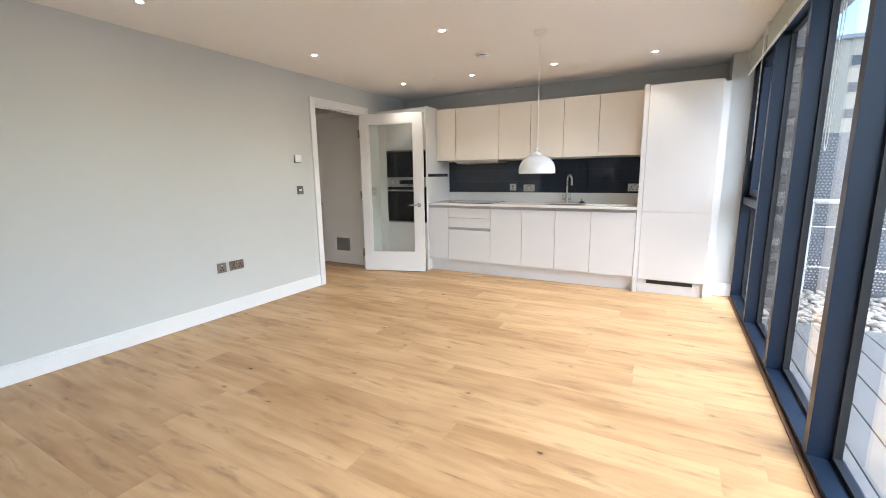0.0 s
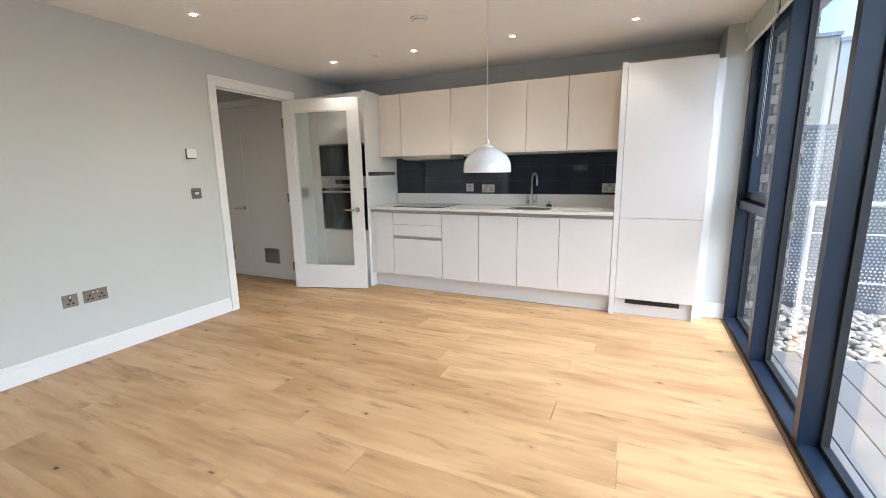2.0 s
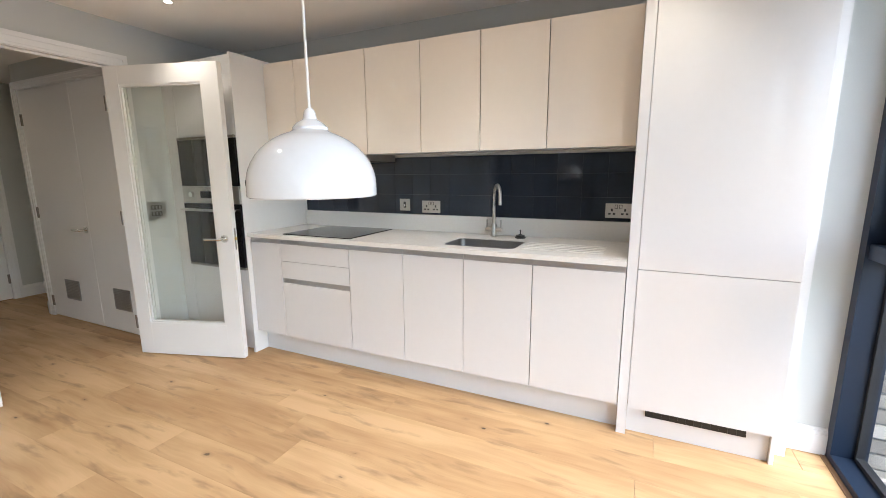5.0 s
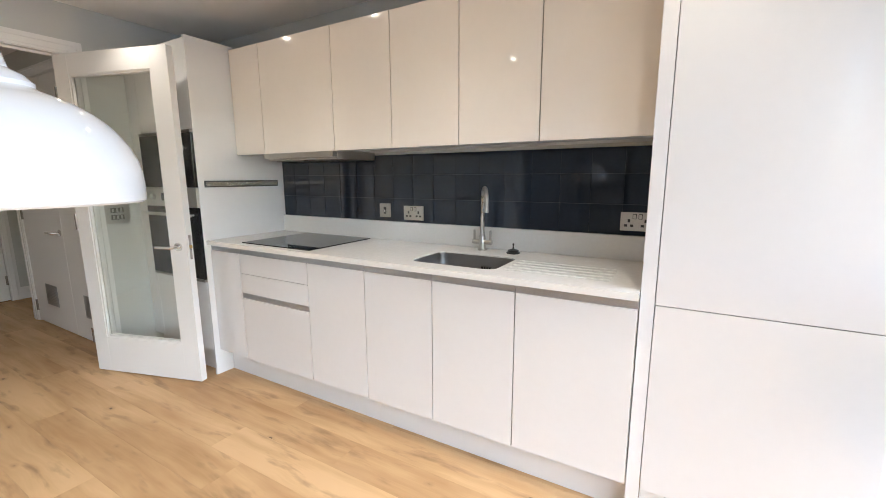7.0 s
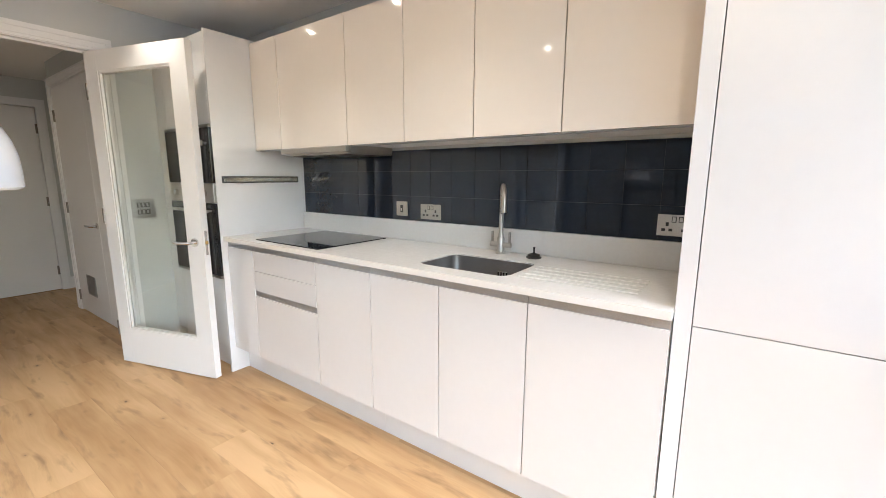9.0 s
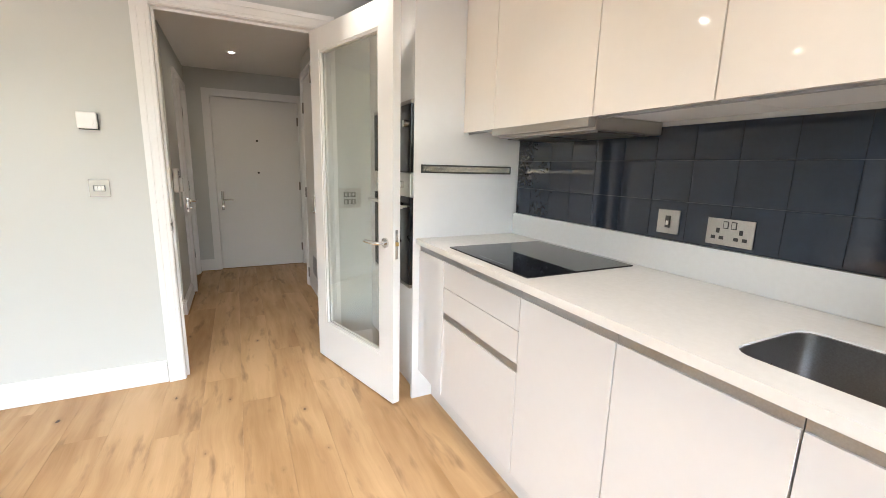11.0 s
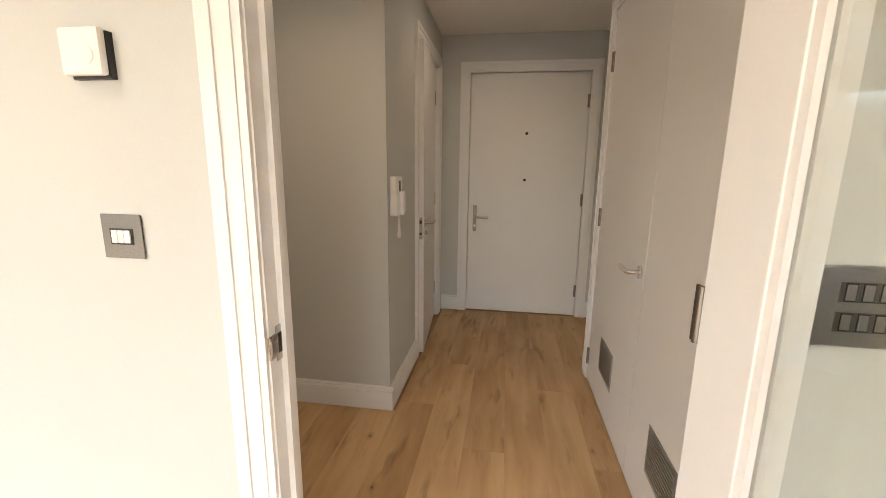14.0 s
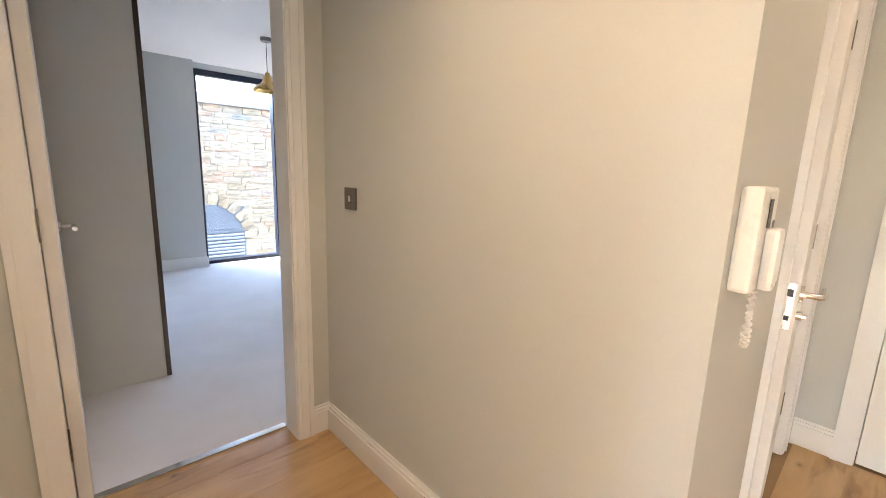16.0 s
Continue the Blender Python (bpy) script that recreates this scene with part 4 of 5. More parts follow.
prof += [(R, 1.263), (R - 0.004, 1.260), (R - 0.007, 1.263)]
prof += [((R - 0.007) * math.sin(radians(a)), 1.285 + 0.122 * math.cos(radians(a))) for a in range(90, 10, -8)]
bm = bmesh.new()
lathe(bm, prof, 48, (PX, PY, 0))
part("shade", bm, ENAMEL, pd, "glossy white enamel dome shade", smooth=True)
bm = bmesh.new()
lathe(bm, [(0, 1.40), (0.018, 1.395), (0.018, 1.36), (0.03, 1.33), (0.028, 1.305), (0.015, 1.288), (0, 1.284)], 20, (PX, PY, 0))
part("bulb", bm, PLASTIC, pd, smooth=True)


def downlight(x, y, z, power, cone=95, blend=1.0, colour=(1.0, 0.88, 0.73)):
    d = thing("downlight", "round white recessed ceiling downlight, switched on", "downlight", (x, y, z), group="recessed downlights")
    bm = bmesh.new()
    lathe(bm, [(0.040, 0.0), (0.039, -0.004), (0.030, -0.005), (0.0185, -0.001), (0.0185, 0.0)], 28)
    part("bezel", bm, PLASTIC, d, "white bezel", local=True, smooth=True)
    bm = bmesh.new()
    lathe(bm, [(0.0, -0.002), (0.018, -0.0015)], 24)
    part("lens", bm, LAMP, d, "glowing lens", local=True)
    la = bpy.data.lights.new("downlight_beam", "SPOT")
    la.energy, la.spot_size, la.spot_blend, la.shadow_soft_size, la.color = power, radians(cone), blend, 0.016, colour
    lo = new("downlight_beam", la)
    lo.matrix_basis = pose(0, 0, -0.012)
    lo.parent = d


for x, y in ((-3.0, 1.73), (-2.945, 3.13), (-1.64, 3.16), (-2.937, 4.56), (-2.05, 4.59), (-1.147, 4.61), (-0.232, 4.65)):
    downlight(x, y, CEILING, 1.8 if y < 2.0 else 4.0)
downlight(-5.507, 4.085, HALL_C, 0.6, 160, 1.0, (1.0, 0.68, 0.42))
# unseen lobby lamp, added to even out the light on its walls
downlight(-4.1, 3.35, HALL_C, 1.9, 145, 1.0, (1.0, 0.74, 0.50))

sm = thing("smoke_alarm", "round white ceiling smoke alarm", "smoke alarm", (-1.625, 3.90, CEILING))
bm = bmesh.new()
lathe(bm, [(0.0, -0.034), (0.03, -0.034), (0.050, -0.028), (0.052, -0.020), (0.040, -0.020)], 32)
part("cap", bm, PLASTIC, sm, local=True, smooth=True)
bm = bmesh.new()
lathe(bm, [(0.0, -0.021), (0.044, -0.021), (0.044, -0.013), (0.0, -0.013)], 32)
part("vent_ring", bm, BLACKP, sm, "dark slotted vent ring", local=True)
bm = bmesh.new()
lathe(bm, [(0.0, -0.014), (0.062, -0.014), (0.064, 0.0)], 32)
part("base", bm, PLASTIC, sm, local=True)
vt = thing("ceiling_vent", "small round white ceiling vent", "vent", (-2.48, 4.56, CEILING))
bm = bmesh.new()
lathe(bm, [(0.0, -0.012), (0.03, -0.012), (0.034, -0.007), (0.05, -0.006), (0.054, 0.0)], 28)
part("body", bm, PLASTIC, vt, local=True, smooth=True)


# ---------------------------------------------------------------- plates on the walls (in their own frame: x along, y out of the wall is negative)
def plate(name, label, category, at, turn, w, h, build, group="", metal=NICKEL):
    p = thing(name, label, category, at, turn, group)
    part("shadow_gap", boxes((-w / 2 + 0.002, w / 2 - 0.002, -0.0025, 0, -h / 2 + 0.002, h / 2 - 0.002)), BLACKP, p, local=True)
    part("plate", boxes((-w / 2, w / 2, -0.0065, -0.0025, -h / 2, h / 2), bevel=0.001), metal, p, "brushed steel plate", local=True)
    build(p)
    return p


def rockers(n, rows=1):
    def build(p):
        for r in range(rows):
            z = 0.0 if rows == 1 else 0.024 - r * 0.048
            w = 0.012
            part("surround", boxes((-n * w * (0.62 if rows == 1 else 1.0) - 0.003, n * w * (0.62 if rows == 1 else 1.0) + 0.003, -0.0075, -0.0065, z - 0.016, z + 0.016)), BLACKP if rows == 1 else NICKEL, p, local=True)
            for i in range(n):
                step = w * (1.18 if rows == 1 else 2.0)
                x = (i - (n - 1) / 2) * step
                if rows > 1:
                    part("rocker_gap", boxes((x - w * 0.66, x + w * 0.66, -0.0085, -0.0075, z - 0.0145, z + 0.0145)), BLACKP, p, local=True)
                part("rocker", boxes((x - w * 0.52, x + w * 0.52, -0.0105, -0.0075, z - 0.0125, z + 0.0125), bevel=0.001), PLASTIC if rows == 1 else STEEL, p, "switch rocker", local=True)
    return build


def sockets(n):
    def build(p):
        for i in range(n):
            x = 0.0 if n == 1 else (-0.036 if i == 0 else 0.036)
            for hx, hz, w, h in ((0, 0.004, 0.011, 0.016), (-0.013, -0.019, 0.014, 0.011), (0.013, -0.019, 0.014, 0.011)):
                part("pin_hole", boxes((x + hx - w / 2, x + hx + w / 2, -0.0075, -0.0065, hz - h / 2, hz + h / 2)), BLACKP, p, local=True)
            sx = (-0.0125 if i == 0 else 0.0125) if n > 1 else 0.0
            part("rocker_gap", boxes((sx - 0.0085, sx + 0.0085, -0.0075, -0.0065, 0.012, 0.036)), BLACKP, p, local=True)
            part("rocker", boxes((sx - 0.0058, sx + 0.0058, -0.010, -0.0075, 0.0145, 0.0335), bevel=0.001), STEEL, p, "steel rocker", local=True)
    return build


def spur(p):
    part("rocker", boxes((-0.009, 0.009, -0.011, -0.0065, -0.022, 0.022), bevel=0.001), BLACKP, p, "black rocker", local=True)
    part("neon", boxes((-0.005, 0.005, -0.012, -0.011, -0.012, 0.004)), PLASTIC, p, local=True)


# plate metal is darker or brighter by place: reflected brightness put into its colour
plate("wall_switch", "brushed steel triple light switch on pale wall", "light switch", (XW, 3.422, 1.121), 90, 0.087, 0.087, rockers(3))
plate("switch_panel", "brushed steel six-gang switch panel on pale wall", "light switch", (XW, 4.71, 1.058), 90, 0.146, 0.130, rockers(3, 2), metal=STEEL)
plate("single_socket", "brushed steel single socket low on wall", "socket", (XW, 2.437, 0.450), 90, 0.087, 0.087, sockets(1), "wall sockets")
plate("double_socket", "brushed steel double socket low on wall", "socket", (XW, 2.585, 0.452), 90, 0.146, 0.087, sockets(2), "wall sockets")
plate("cooker_switch", "brushed steel cooker switch on slate splashback", "switch", (-1.862, YN - 0.0125, 1.09), 0, 0.087, 0.087, spur, metal=STEEL)
plate("double_socket", "brushed steel double socket on slate splashback", "socket", (-1.644, YN - 0.0125, 1.08), 0, 0.146, 0.087, sockets(2), "kitchen sockets", metal=STEEL)
plate("double_socket", "brushed steel double socket on slate splashback", "socket", (-0.392, YN - 0.0125, 1.088), 0, 0.146, 0.087, sockets(2), "kitchen sockets", metal=STEEL)
plate("hall_switch", "small brushed steel switch on hall wall", "light switch", (LX, 2.328, 1.105), 90, 0.085, 0.087, rockers(1))

ths = thing("thermostat", "white square room thermostat on pale wall", "thermostat", (XW, 3.411, 1.452), 90)
# black sheet shifted sideways and down stands in for the cover's shadow
part("cover_shadow", boxes((-0.038, 0.042, -0.012, 0, -0.042, 0.038)), BLACKP, ths, local=True)
part("cover", boxes((-0.042, 0.040, -0.028, -0.012, -0.038, 0.042), bevel=0.006), PLASTIC, ths, local=True)
bm = bmesh.new()
rod(bm, (0.012, -0.028, -0.005), (0.012, -0.031, -0.005), 0.016, 24)
part("dial", bm, PLASTIC, ths, local=True, smooth=True)

# entry phone
ep = thing("entry_phone", "white plastic entry phone with coiled cord", "entry phone", (-4.89, HY0, 1.115), 180)
part("body", boxes((-0.064, 0.062, -0.036, 0, -0.096, 0.096), bevel=0.008), PLASTIC, ep, local=True)
part("screen", boxes((-0.014, 0.012, -0.0375, -0.036, 0.022, 0.074)), BLACKP, ep, "small dark window", local=True)
hs = part("handset", boxes((-0.018, 0.030, -0.060, -0.036, -0.094, 0.022), bevel=0.009), PLASTIC, ep, "white handset", local=True)
part("call_button", boxes((0.036, 0.044, -0.0385, -0.036, -0.020, 0.034), bevel=0.001), NICKEL, ep, "grey call button", local=True)
bm = bmesh.new()
pts = []
for i in range(161):
    u = i / 160
    w = 2 * math.pi * u
    cx, cz = 0.006 + 0.020 * math.sin(2 * w) * (0.35 + 0.65 * math.sin(w / 2) ** 2), -0.088 - 0.062 * (1 - math.cos(w))
    pts.append((cx + 0.004 * math.cos(w * 24), -0.030 + 0.004 * math.sin(w * 24), cz))
pipe(bm, pts, 0.0028, 5)
part("coiled_cord", bm, PLASTIC, ep, local=True, smooth=True)

# ---------------------------------------------------------------- bedroom things
wd = thing("wardrobe", "tall pale grey built-in wardrobe with dark edge", "wardrobe", (-4.33, 1.07, 0))
part("end_panel", boxes((-4.30, XH - 0.002, 1.05, 1.07, 0.004, 2.335)), WALL, wd)
part("body", boxes((-4.295, XH - 0.002, -0.9, 1.048, 0.004, 2.335)), CARCASS, wd)
part("edge_post", boxes((-4.324, -4.301, 1.035, 1.072, 0.004, 2.335)), EDGE, wd, "dark edge post")
for y0, y1 in ((0.10, 1.03), (-0.88, 0.08)):
    part("sliding_door", boxes((-4.328, -4.30, y0, y1, 0.02, 2.32)), GLOSS, wd)
bp = thing("brass_pendant", "polished brass bell-shaped pendant lamp", "pendant lamp", (-5.47, -0.32, 2.37))
bm = bmesh.new()
lathe(bm, [(0, 2.335), (0.045, 2.338), (0.05, 2.365), (0.05, 2.37)], 24, (-5.47, -0.32, 0))
part("ceiling_rose", bm, NICKEL, bp, "dark metal ceiling rose", smooth=True)
bm = bmesh.new()
pipe(bm, [(-5.47, -0.32, 2.34), (-5.47, -0.32, 2.06)], 0.003, 8)
part("cord", bm, BLACKP, bp)
bm = bmesh.new()
lathe(bm, [(0.012, 2.075), (0.02, 2.07), (0.024, 2.045), (0.036, 2.035), (0.044, 2.0), (0.06, 1.975), (0.11, 1.945), (0.135, 1.915), (0.136, 1.905), (0.13, 1.908), (0.105, 1.937), (0.055, 1.967), (0.03, 2.03)], 32, (-5.47, -0.32, 0))
part("shade", bm, BRASS, bp, "polished brass shade", smooth=True)

# ---------------------------------------------------------------- outside, east terrace
structure("ground", boxes((-400, 400, -400, 400, -12.3, -12.0)), GROUNDM, "far grey ground below terrace")
terrace = structure("ground_terrace", boxes((0.62, 9.0, -4.0, 12.0, -0.5, -0.14)), GROUNDM, "grey terrace roof slab")
structure("facade_slab", boxes((-9.0, 0.70, BYS - 0.2, 5.6, -0.6, -0.052)), GROUNDM, "concrete floor slab edge")
structure("facade_roof", boxes((-9.0, 0.95, BYS - 0.2, 6.0, 2.62, 3.0)), GROUNDM, "flat roof slab")

pier = thing("brick_pier", "grey-buff brick pier outside glazing", "wall", (0.9, 5.4, -0.14), kind="structure")
PXE = 0.985
part("mortar", boxes((0.702, PXE - 0.010, 5.212, 5.9, -0.3, 3.0)), MORTAR, pier)

# perforated screen along the terrace edge
SY = 6.12
scn = thing("perforated_screen", "perforated grey metal privacy screen with posts", "screen", (2.4, SY, -0.14))


def perforated(x0, x1, y, z0, z1, pitch=0.031, r=0.0098):
    """A sheet with staggered round holes, cut right through."""
    verts, faces = [], []
    nx, nz = int((x1 - x0) / pitch), int((z1 - z0) / pitch)
    px, pz = (x1 - x0) / nx, (z1 - z0) / nz
    for j in range(nz):
        for i in range(nx):
            ax, az = x0 + i * px, z0 + j * pz
            cx, cz = ax + px * (0.32 if j % 2 else 0.68), az + pz / 2
            o = len(verts)
            sq = [(ax, az), (ax + px / 2, az), (ax + px, az), (ax + px, az + pz / 2), (ax + px, az + pz), (ax + px / 2, az + pz), (ax, az + pz), (ax, az + pz / 2)]
            verts += [(u, y, w) for u, w in sq]
            verts += [(cx + r * math.cos(radians(225 + 45 * k)), y, cz + r * math.sin(radians(225 + 45 * k))) for k in range(8)]
            faces += [(o + k, o + (k + 1) % 8, o + 8 + (k + 1) % 8, o + 8 + k) for k in range(8)]
    me = bpy.data.meshes.new("sheet")
    me.from_pydata(verts, [], faces)
    bm = bmesh.new()
    bm.from_mesh(me)
    bpy.data.meshes.remove(me)
    bmesh.ops.remove_doubles(bm, verts=bm.verts[:], dist=0.0002)
    bmesh.ops.solidify(bm, geom=bm.faces[:], thickness=0.003)
    return bm


for x0, x1, zt in ((1.24, 1.50, 1.60), (1.56, 2.66, 1.60), (2.72, 3.82, 1.60)):
    part("sheet", perforated(x0, x1, SY, -0.06, zt), SCREENM, scn, "perforated metal sheet")
for x in (1.20, 1.53, 2.69, 3.85):
    part("post", boxes((x - 0.03, x + 0.03, SY + 0.005, SY + 0.065, -0.14, 1.64), bevel=0.003), SCREENM, scn)
part("kick_plate", boxes((1.2, 3.85, SY - 0.004, SY + 0.004, -0.13, -0.06)), SCREENM, scn)
part("top_rail", boxes((1.2, 3.85, SY - 0.02, SY + 0.03, 1.60, 1.64)), SCREENM, scn)
bal = thing("balustrade", "white metal handrail with thin lower rails", "railing", (2.4, 5.95, -0.14))
for z, r in ((0.93, 0.026), (0.66, 0.009), (0.22, 0.009)):
    bm = bmesh.new()
    rod(bm, (1.30, 5.96, z), (3.9, 5.96, z), r, 12)
    part("rail", bm, PLASTIC, bal, smooth=True)
for x in (1.32, 2.6, 3.88):
    bm = bmesh.new()
    rod(bm, (x, 5.96, -0.14), (x, 5.96, 0.93), 0.018, 12)
    part("post", bm, PLASTIC, bal, smooth=True)


# far buildings
def building(name, label, x0, x1, y, z1, bands, rows, first, step, half):
    """A far block: bands of cladding from the ground up, a roof edge, and rows of windows."""
    b = thing(name, label, "building", ((x0 + x1) / 2, y, -12))
    z = -12.0
    for top, mat in bands:
        part("wall", boxes((x0, x1, y, y + 10, z, top)), mat, b)
        z = top
    part("roof", boxes((x0 - 0.2, x1 + 0.2, y - 0.3, y + 10.2, z1, z1 + 0.45)), COPING, b)
    for cz in rows:
        cx = first
        while cx < x1 - 1.2:
            f = part("window", boxes((cx - half - 0.1, cx + half + 0.1, y - 0.06, y - 0.01, cz - 0.65, cz + 0.65)), RENDERC, b)
            part("pane", boxes((cx - half, cx + half, y - 0.10, y - 0.062, cz - 0.55, cz + 0.55)), FARGLASS, f)
            cx += step
    return b


building("apartment_building", "cream rendered apartment building with small windows", 2.0, 20.3, 69, 16.4, ((16.4, RENDERC),), (1.9, 4.9, 7.9, 10.9, 13.9), 3.2, 2.95, 0.42)
building("office_building", "cream and pale blue building with rows of windows", 20.5, 58, 69, 15.7, ((11.8, RENDERC), (15.7, RENDERG)), (1.1, 4.1, 7.1, 10.1, 13.1), 21.9, 1.85, 0.45)


# ---------------------------------------------------------------- pieces: oak boards
rng = random.Random(7)
plank_meshes = {}


def plank_mesh(length, width):
    key = (round(length, 2), round(width, 3))
    if key not in plank_meshes:
        L, w = key[0] / 2 - 0.0002, key[1] / 2 - 0.0002
        c = 0.0005
        verts = [(-L, -w, -0.012), (L, -w, -0.012), (L, w, -0.012), (-L, w, -0.012), (-L, -w, -c), (L, -w, -c), (L, w, -c), (-L, w, -c), (-L + c, -w + c, 0), (L - c, -w + c, 0), (L - c, w - c, 0), (-L + c, w - c, 0)]
        faces = [(8, 9, 10, 11), (4, 5, 9, 8), (5, 6, 10, 9), (6, 7, 11, 10), (7, 4, 8, 11), (0, 1, 5, 4), (1, 2, 6, 5), (2, 3, 7, 6), (3, 0, 4, 7)]
        me = bpy.data.meshes.new("plank")
        me.from_pydata(verts, [], faces)
        me.materials.append(OAK)
        plank_meshes[key] = me
    return plank_meshes[key]


floor_ob = structure("floor", boxes((HX0 - 0.1, 0.60, YS, 5.6, -0.05, -0.010)), JOINT, "wide oiled oak plank floor")
PW = 0.189
rows = int((5.3 - YS) / PW) + 1
for r in range(rows):
    y0 = YS + r * PW
    yc = y0 + PW / 2
    x_end = win_x(yc) - 0.005
    x_start = XW - 0.01 if yc < 1.9 else (XH + 0.02 if yc < 1.94 else (LX + 0.005 if yc < HY0 - 0.05 else HX0 + 0.005))
    x = x_start - rng.uniform(0.0, 1.4)
    while x < x_end:
        L = rng.choice((1.9, 1.9, 1.9, 1.4, 1.1))
        a, b = max(x, x_start), min(x + L, x_end)
        x += L
        if b - a < 0.03:
            continue
        p = new("plank", plank_mesh(b - a, PW))
        p.location = ((a + b) / 2, yc, 0.0)
        p.parent = floor_ob

# splashback tiles
ROWZ = (1.022, 1.166, 1.311, 1.434)
tw = 0.1488
tile_me = {}
for z0, z1 in zip(ROWZ, ROWZ[1:]):
    x = -1.948 - 6 * tw
    while x < -0.317:
        a, b = max(x, TX + 0.002), min(x + tw, -0.318)
        x += tw
        if b - a < 0.01:
            continue
        key = (round(b - a, 3), round(z1 - z0, 3))
        if key not in tile_me:
            bmt = boxes((-key[0] / 2 + 0.0006, key[0] / 2 - 0.0006, -0.0035, 0, 0.0009, key[1] - 0.0009), bevel=0.0006)
            tile_me[key] = meshed("tile", bmt, SPLASH)
        t = new("tile", tile_me[key])
        t.matrix_basis = to_world(spb).inverted() @ pose((a + b) / 2, YN - 0.008, z0, rng.uniform(-0.12, 0.12), 0, rng.uniform(-0.12, 0.12))
        t.parent = spb

# bricks of the pier: south face and east side
brick_me = {}
for L in (0.215, 0.1025, 0.05):
    brick_me[L] = meshed("brick", boxes((0, L, 0, 0.1, 0, 0.065), bevel=0.003), BRICK)
inv = to_world(pier).inverted()
for c in range(42):
    z = -0.13 + c * 0.075
    x = PXE
    k = 0
    while x > 0.70:
        L = 0.1025 if (c % 2 and k == 0) else 0.215
        b = new("brick", brick_me[L])
        b.matrix_basis = inv @ pose(x - L, 5.20 + rng.uniform(-0.002, 0.002), z, 0, 0, rng.uniform(-0.4, 0.4))
        b.parent = pier
        x -= L + 0.010
        k += 1

# deck boards along y
deck = structure("ground_deck", boxes((0.66, 5.0, -4.0, 4.75, -0.14, -0.10)), GASKET, "pale grey decking boards")
dme = meshed("deck_board", boxes((0.0, 0.153, 0.0, 8.6, 0, 0.036), bevel=0.003), DECK)
x = 0.665
while x < 4.85:
    b = new("deck_board", dme)
    b.location = (x, -3.9, -0.098)
    b.parent = deck
    x += 0.16

# pebbles beyond the deck
pv, pf = [], []
base = bmesh.new()
bmesh.ops.create_icosphere(base, subdivisions=2, radius=1.0)
bv = [v.co.copy() for v in base.verts]
bf = [[v.index for v in f.verts] for f in base.faces]
base.free()
for i in range(4600):
    px, py = rng.uniform(0.66, 4.2), rng.uniform(4.78, 8.4)
    if px < 1.0 and py > 5.28:
        continue
    r = rng.uniform(0.020, 0.042)
    sc = Vector((r * rng.uniform(0.9, 1.5), r * rng.uniform(0.8, 1.2), r * rng.uniform(0.5, 0.75)))
    q = Euler((rng.uniform(-0.4, 0.4), rng.uniform(-0.4, 0.4), rng.uniform(0, 6.3))).to_matrix()
    c = Vector((px, py, -0.14 + sc.z * 0.7 + rng.uniform(0, 0.035)))
    o = len(pv)
    pv += [tuple(q @ Vector((v.x * sc.x, v.y * sc.y, v.z * sc.z)) + c) for v in bv]
    pf += [[o + k for k in f] for f in bf]
me = bpy.data.meshes.new("pebbles")
me.from_pydata(pv, [], pf)
for poly in me.polygons:
    poly.use_smooth = True
me.materials.append(PEBBLE)
tagged(new("pebbles", me), "bed of rounded pale pebbles on terrace", "pebbles", "", "stuff")

# rubble stone wall outside the bedroom
SWY = -5.2
AX, AZ, AR = -5.93, -0.28, 0.76
sw = thing("stone_wall", "old rubble sandstone boundary wall with louvred arch", "wall", (-6.5, SWY, -3.0), kind="structure")
part("mortar", boxes((-13, 1.6, SWY - 0.5, SWY - 0.03, -12.0, 2.36)), BEDDING, sw)
part("coping", boxes((-13, 1.6, SWY - 0.6, SWY + 0.07, 2.36, 2.55), bevel=0.01), COPING, sw, "blue-grey stone coping")
stone_me = []
for k in range(14):
    bm = bmesh.new()
    box(bm, -0.5, 0.5, -0.5, 0.5, -0.5, 0.5)
    bmesh.ops.subdivide_edges(bm, edges=bm.edges[:], cuts=1, use_grid_fill=True)
    for v in bm.verts:
        n = sum(abs(abs(c) - 0.5) < 0.01 for c in v.co)
        v.co *= {3: 0.86, 2: 0.94}.get(n, 1.0)
        v.co += Vector((rng.uniform(-0.05, 0.05), rng.uniform(-0.05, 0.05), rng.uniform(-0.07, 0.07)))
    stone_me.append(meshed("stone", bm, STONE, True))
inv = to_world(sw).inverted()
z = -1.05
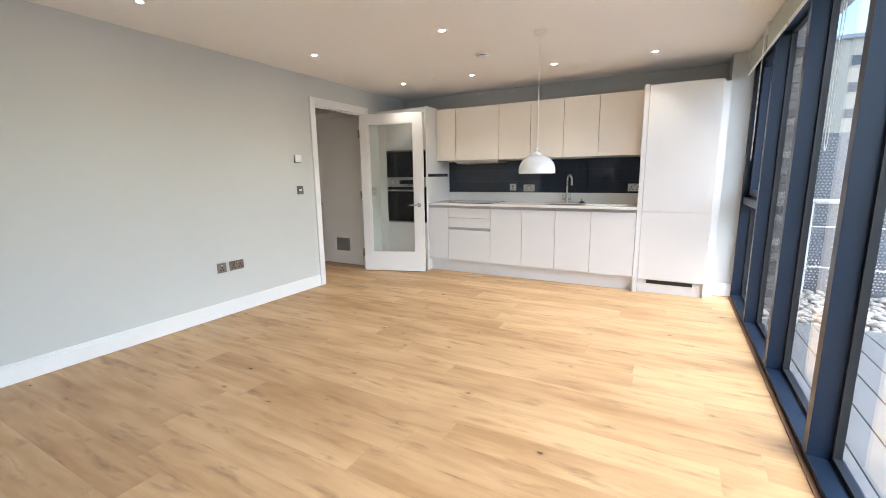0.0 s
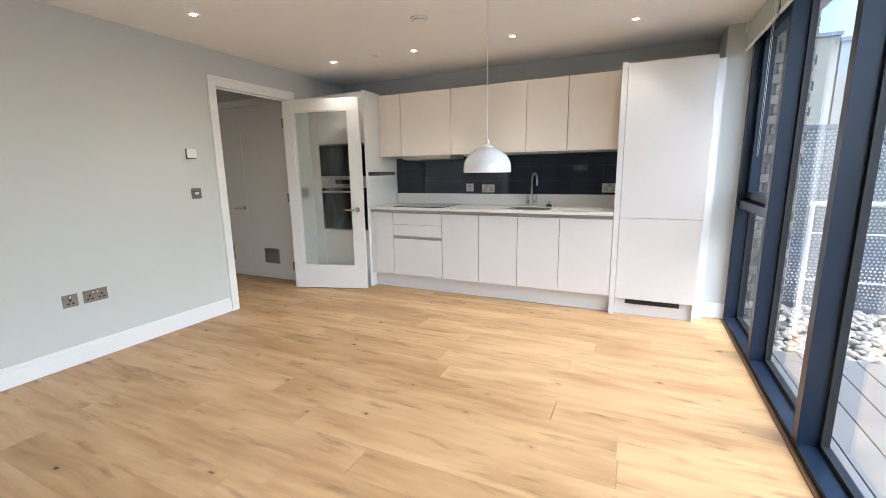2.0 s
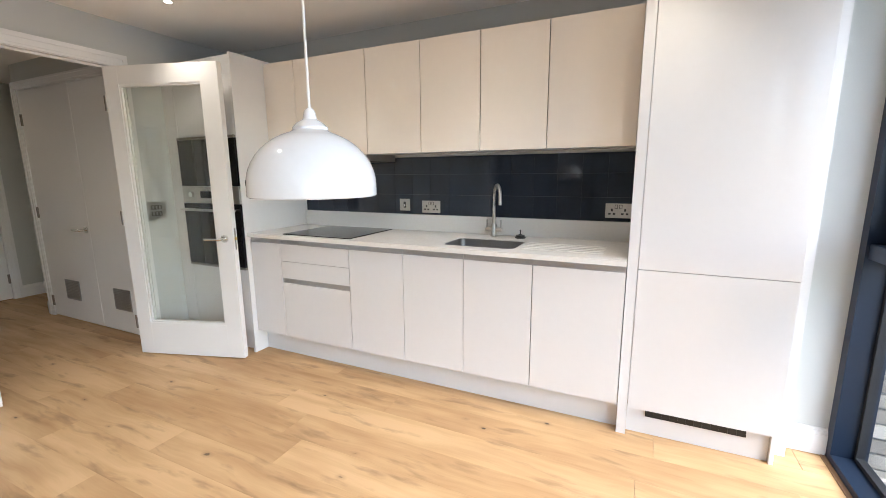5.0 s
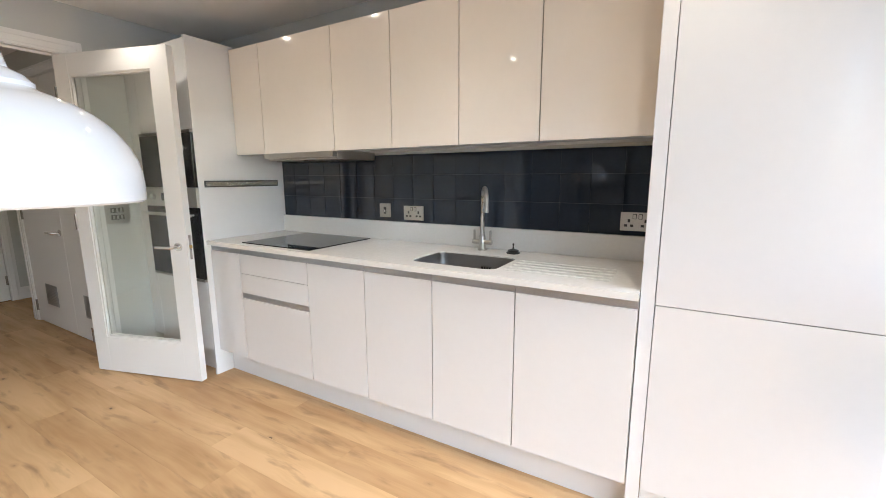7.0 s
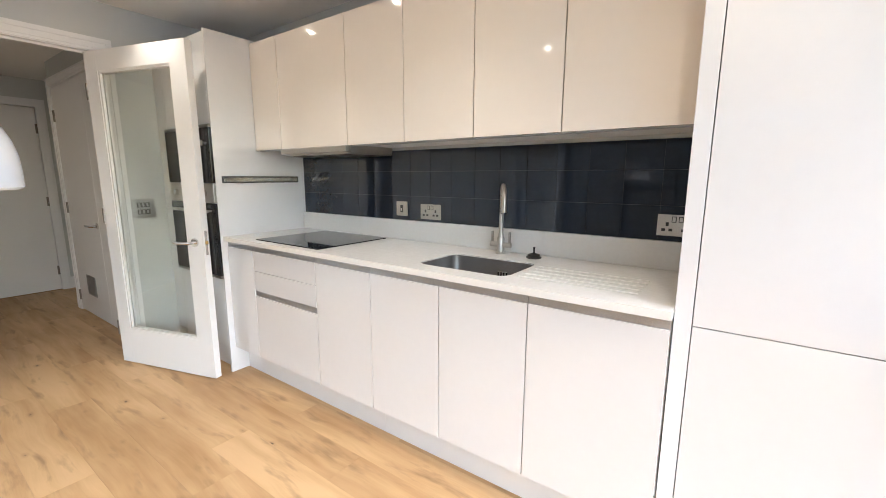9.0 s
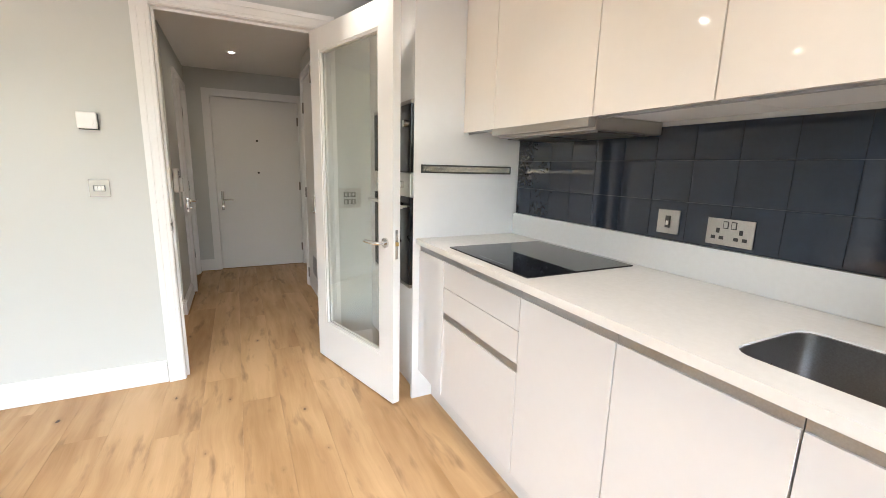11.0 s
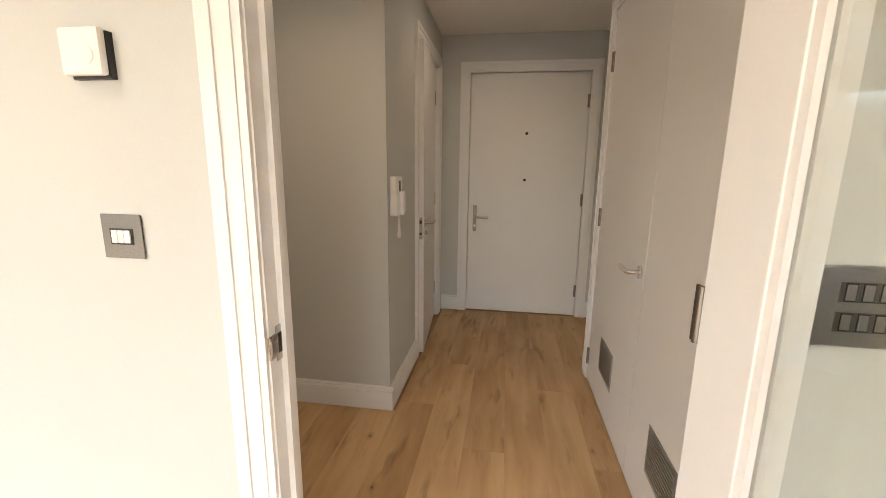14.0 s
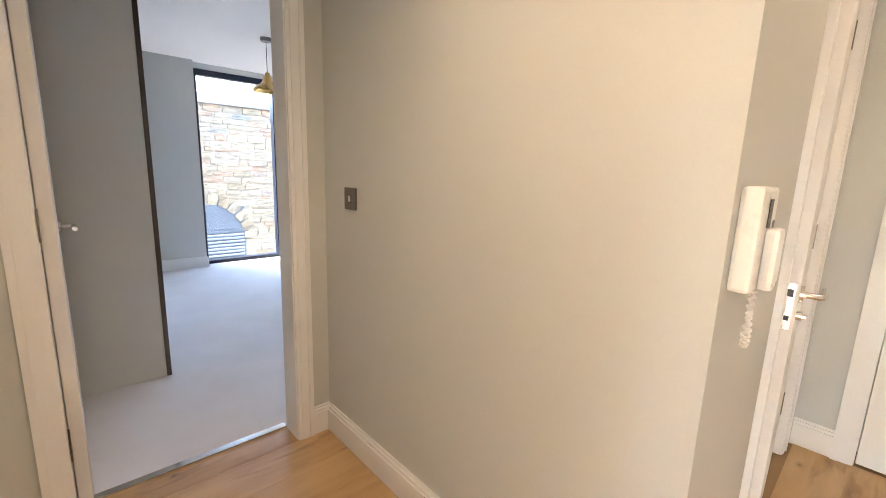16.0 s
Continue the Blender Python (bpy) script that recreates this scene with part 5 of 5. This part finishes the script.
while z < 2.34:
    h = min(rng.uniform(0.065, 0.15), 2.36 - z)
    x = -5.0 + rng.uniform(0, 0.2)
    while x > -8.35:
        L = rng.uniform(0.16, 0.46)
        cx, cz = x - L / 2, z + h / 2
        x -= L + 0.008
        inside = (cx - AX) ** 2 + max(cz - AZ, 0) ** 2 < (AR + 0.22) ** 2 if cz > AZ else abs(cx - AX) < AR + 0.12
        if inside or (z < -0.8 and rng.random() < 0.4):
            continue
        o = new("stone", rng.choice(stone_me))
        o.matrix_basis = inv @ pose(cx, SWY - 0.088 + rng.uniform(-0.010, 0.012), cz, 0, rng.uniform(-2.5, 2.5), 0) @ Matrix.Diagonal((L, 0.16, h * 0.98, 1))
        o.parent = sw
    z += h + 0.006
for k in range(13):
    a = radians(7 + k * 13.8)
    o = new("stone", stone_me[k % 14])
    o.matrix_basis = inv @ Matrix.Translation((AX + (AR + 0.13) * math.cos(a), SWY - 0.075, AZ + (AR + 0.13) * math.sin(a))) @ pose(0, 0, 0, 0, -math.degrees(a), 0) @ Matrix.Diagonal((0.25, 0.16, 0.19, 1))
    o.parent = sw
# the stretch opposite the living room, in one mesh
jv, jf = [], []
z = -1.05
while z < 2.34:
    h = min(rng.uniform(0.065, 0.15), 2.36 - z)
    x = -4.98 + rng.uniform(0, 0.1)
    while x < 1.5:
        L = rng.uniform(0.16, 0.46)
        o = len(jv)
        for cx, cy, cz in itertools.product((x, x + L), (SWY - 0.12, SWY - 0.01), (z, z + h)):
            jv.append((cx + rng.uniform(-0.012, 0.012), cy + rng.uniform(-0.01, 0.012), cz + rng.uniform(-0.008, 0.008)))
        jf += [[o + k for k in f] for f in ((2, 6, 7, 3), (0, 2, 3, 1), (4, 5, 7, 6), (1, 3, 7, 5), (0, 4, 6, 2))]
        x += L + 0.012
    z += h + 0.010
me = bpy.data.meshes.new("stones")
me.from_pydata(jv, [], jf)
me.materials.append(STONES)
js = tagged(new("stones", me), "coursed rubble stones", "", "", "stuff")
js.matrix_basis = inv
js.parent = sw
arch = part("arch_panel", boxes((AX - AR - 0.02, AX + AR + 0.02, SWY - 0.03, SWY - 0.022, -1.1, AZ + AR * 0.98)), LOUVRE, sw, "grey panel filling the arch")
part("arch_rail", boxes((AX - AR, AX + AR, SWY - 0.022, SWY + 0.01, -0.10, -0.05)), LOUVRE, arch)
for k in range(13):
    bm = bmesh.new()
    box(bm, AX - AR + 0.02, AX + AR - 0.02, -0.03, 0.03, -0.006, 0.006)
    bmesh.ops.transform(bm, matrix=Matrix.Translation((0, SWY + 0.005, -0.15 - k * 0.068)) @ Matrix.Rotation(radians(38), 4, "X"), verts=bm.verts[:])
    part("louvre_slat", bm, COPING, arch, "pale louvre slat")
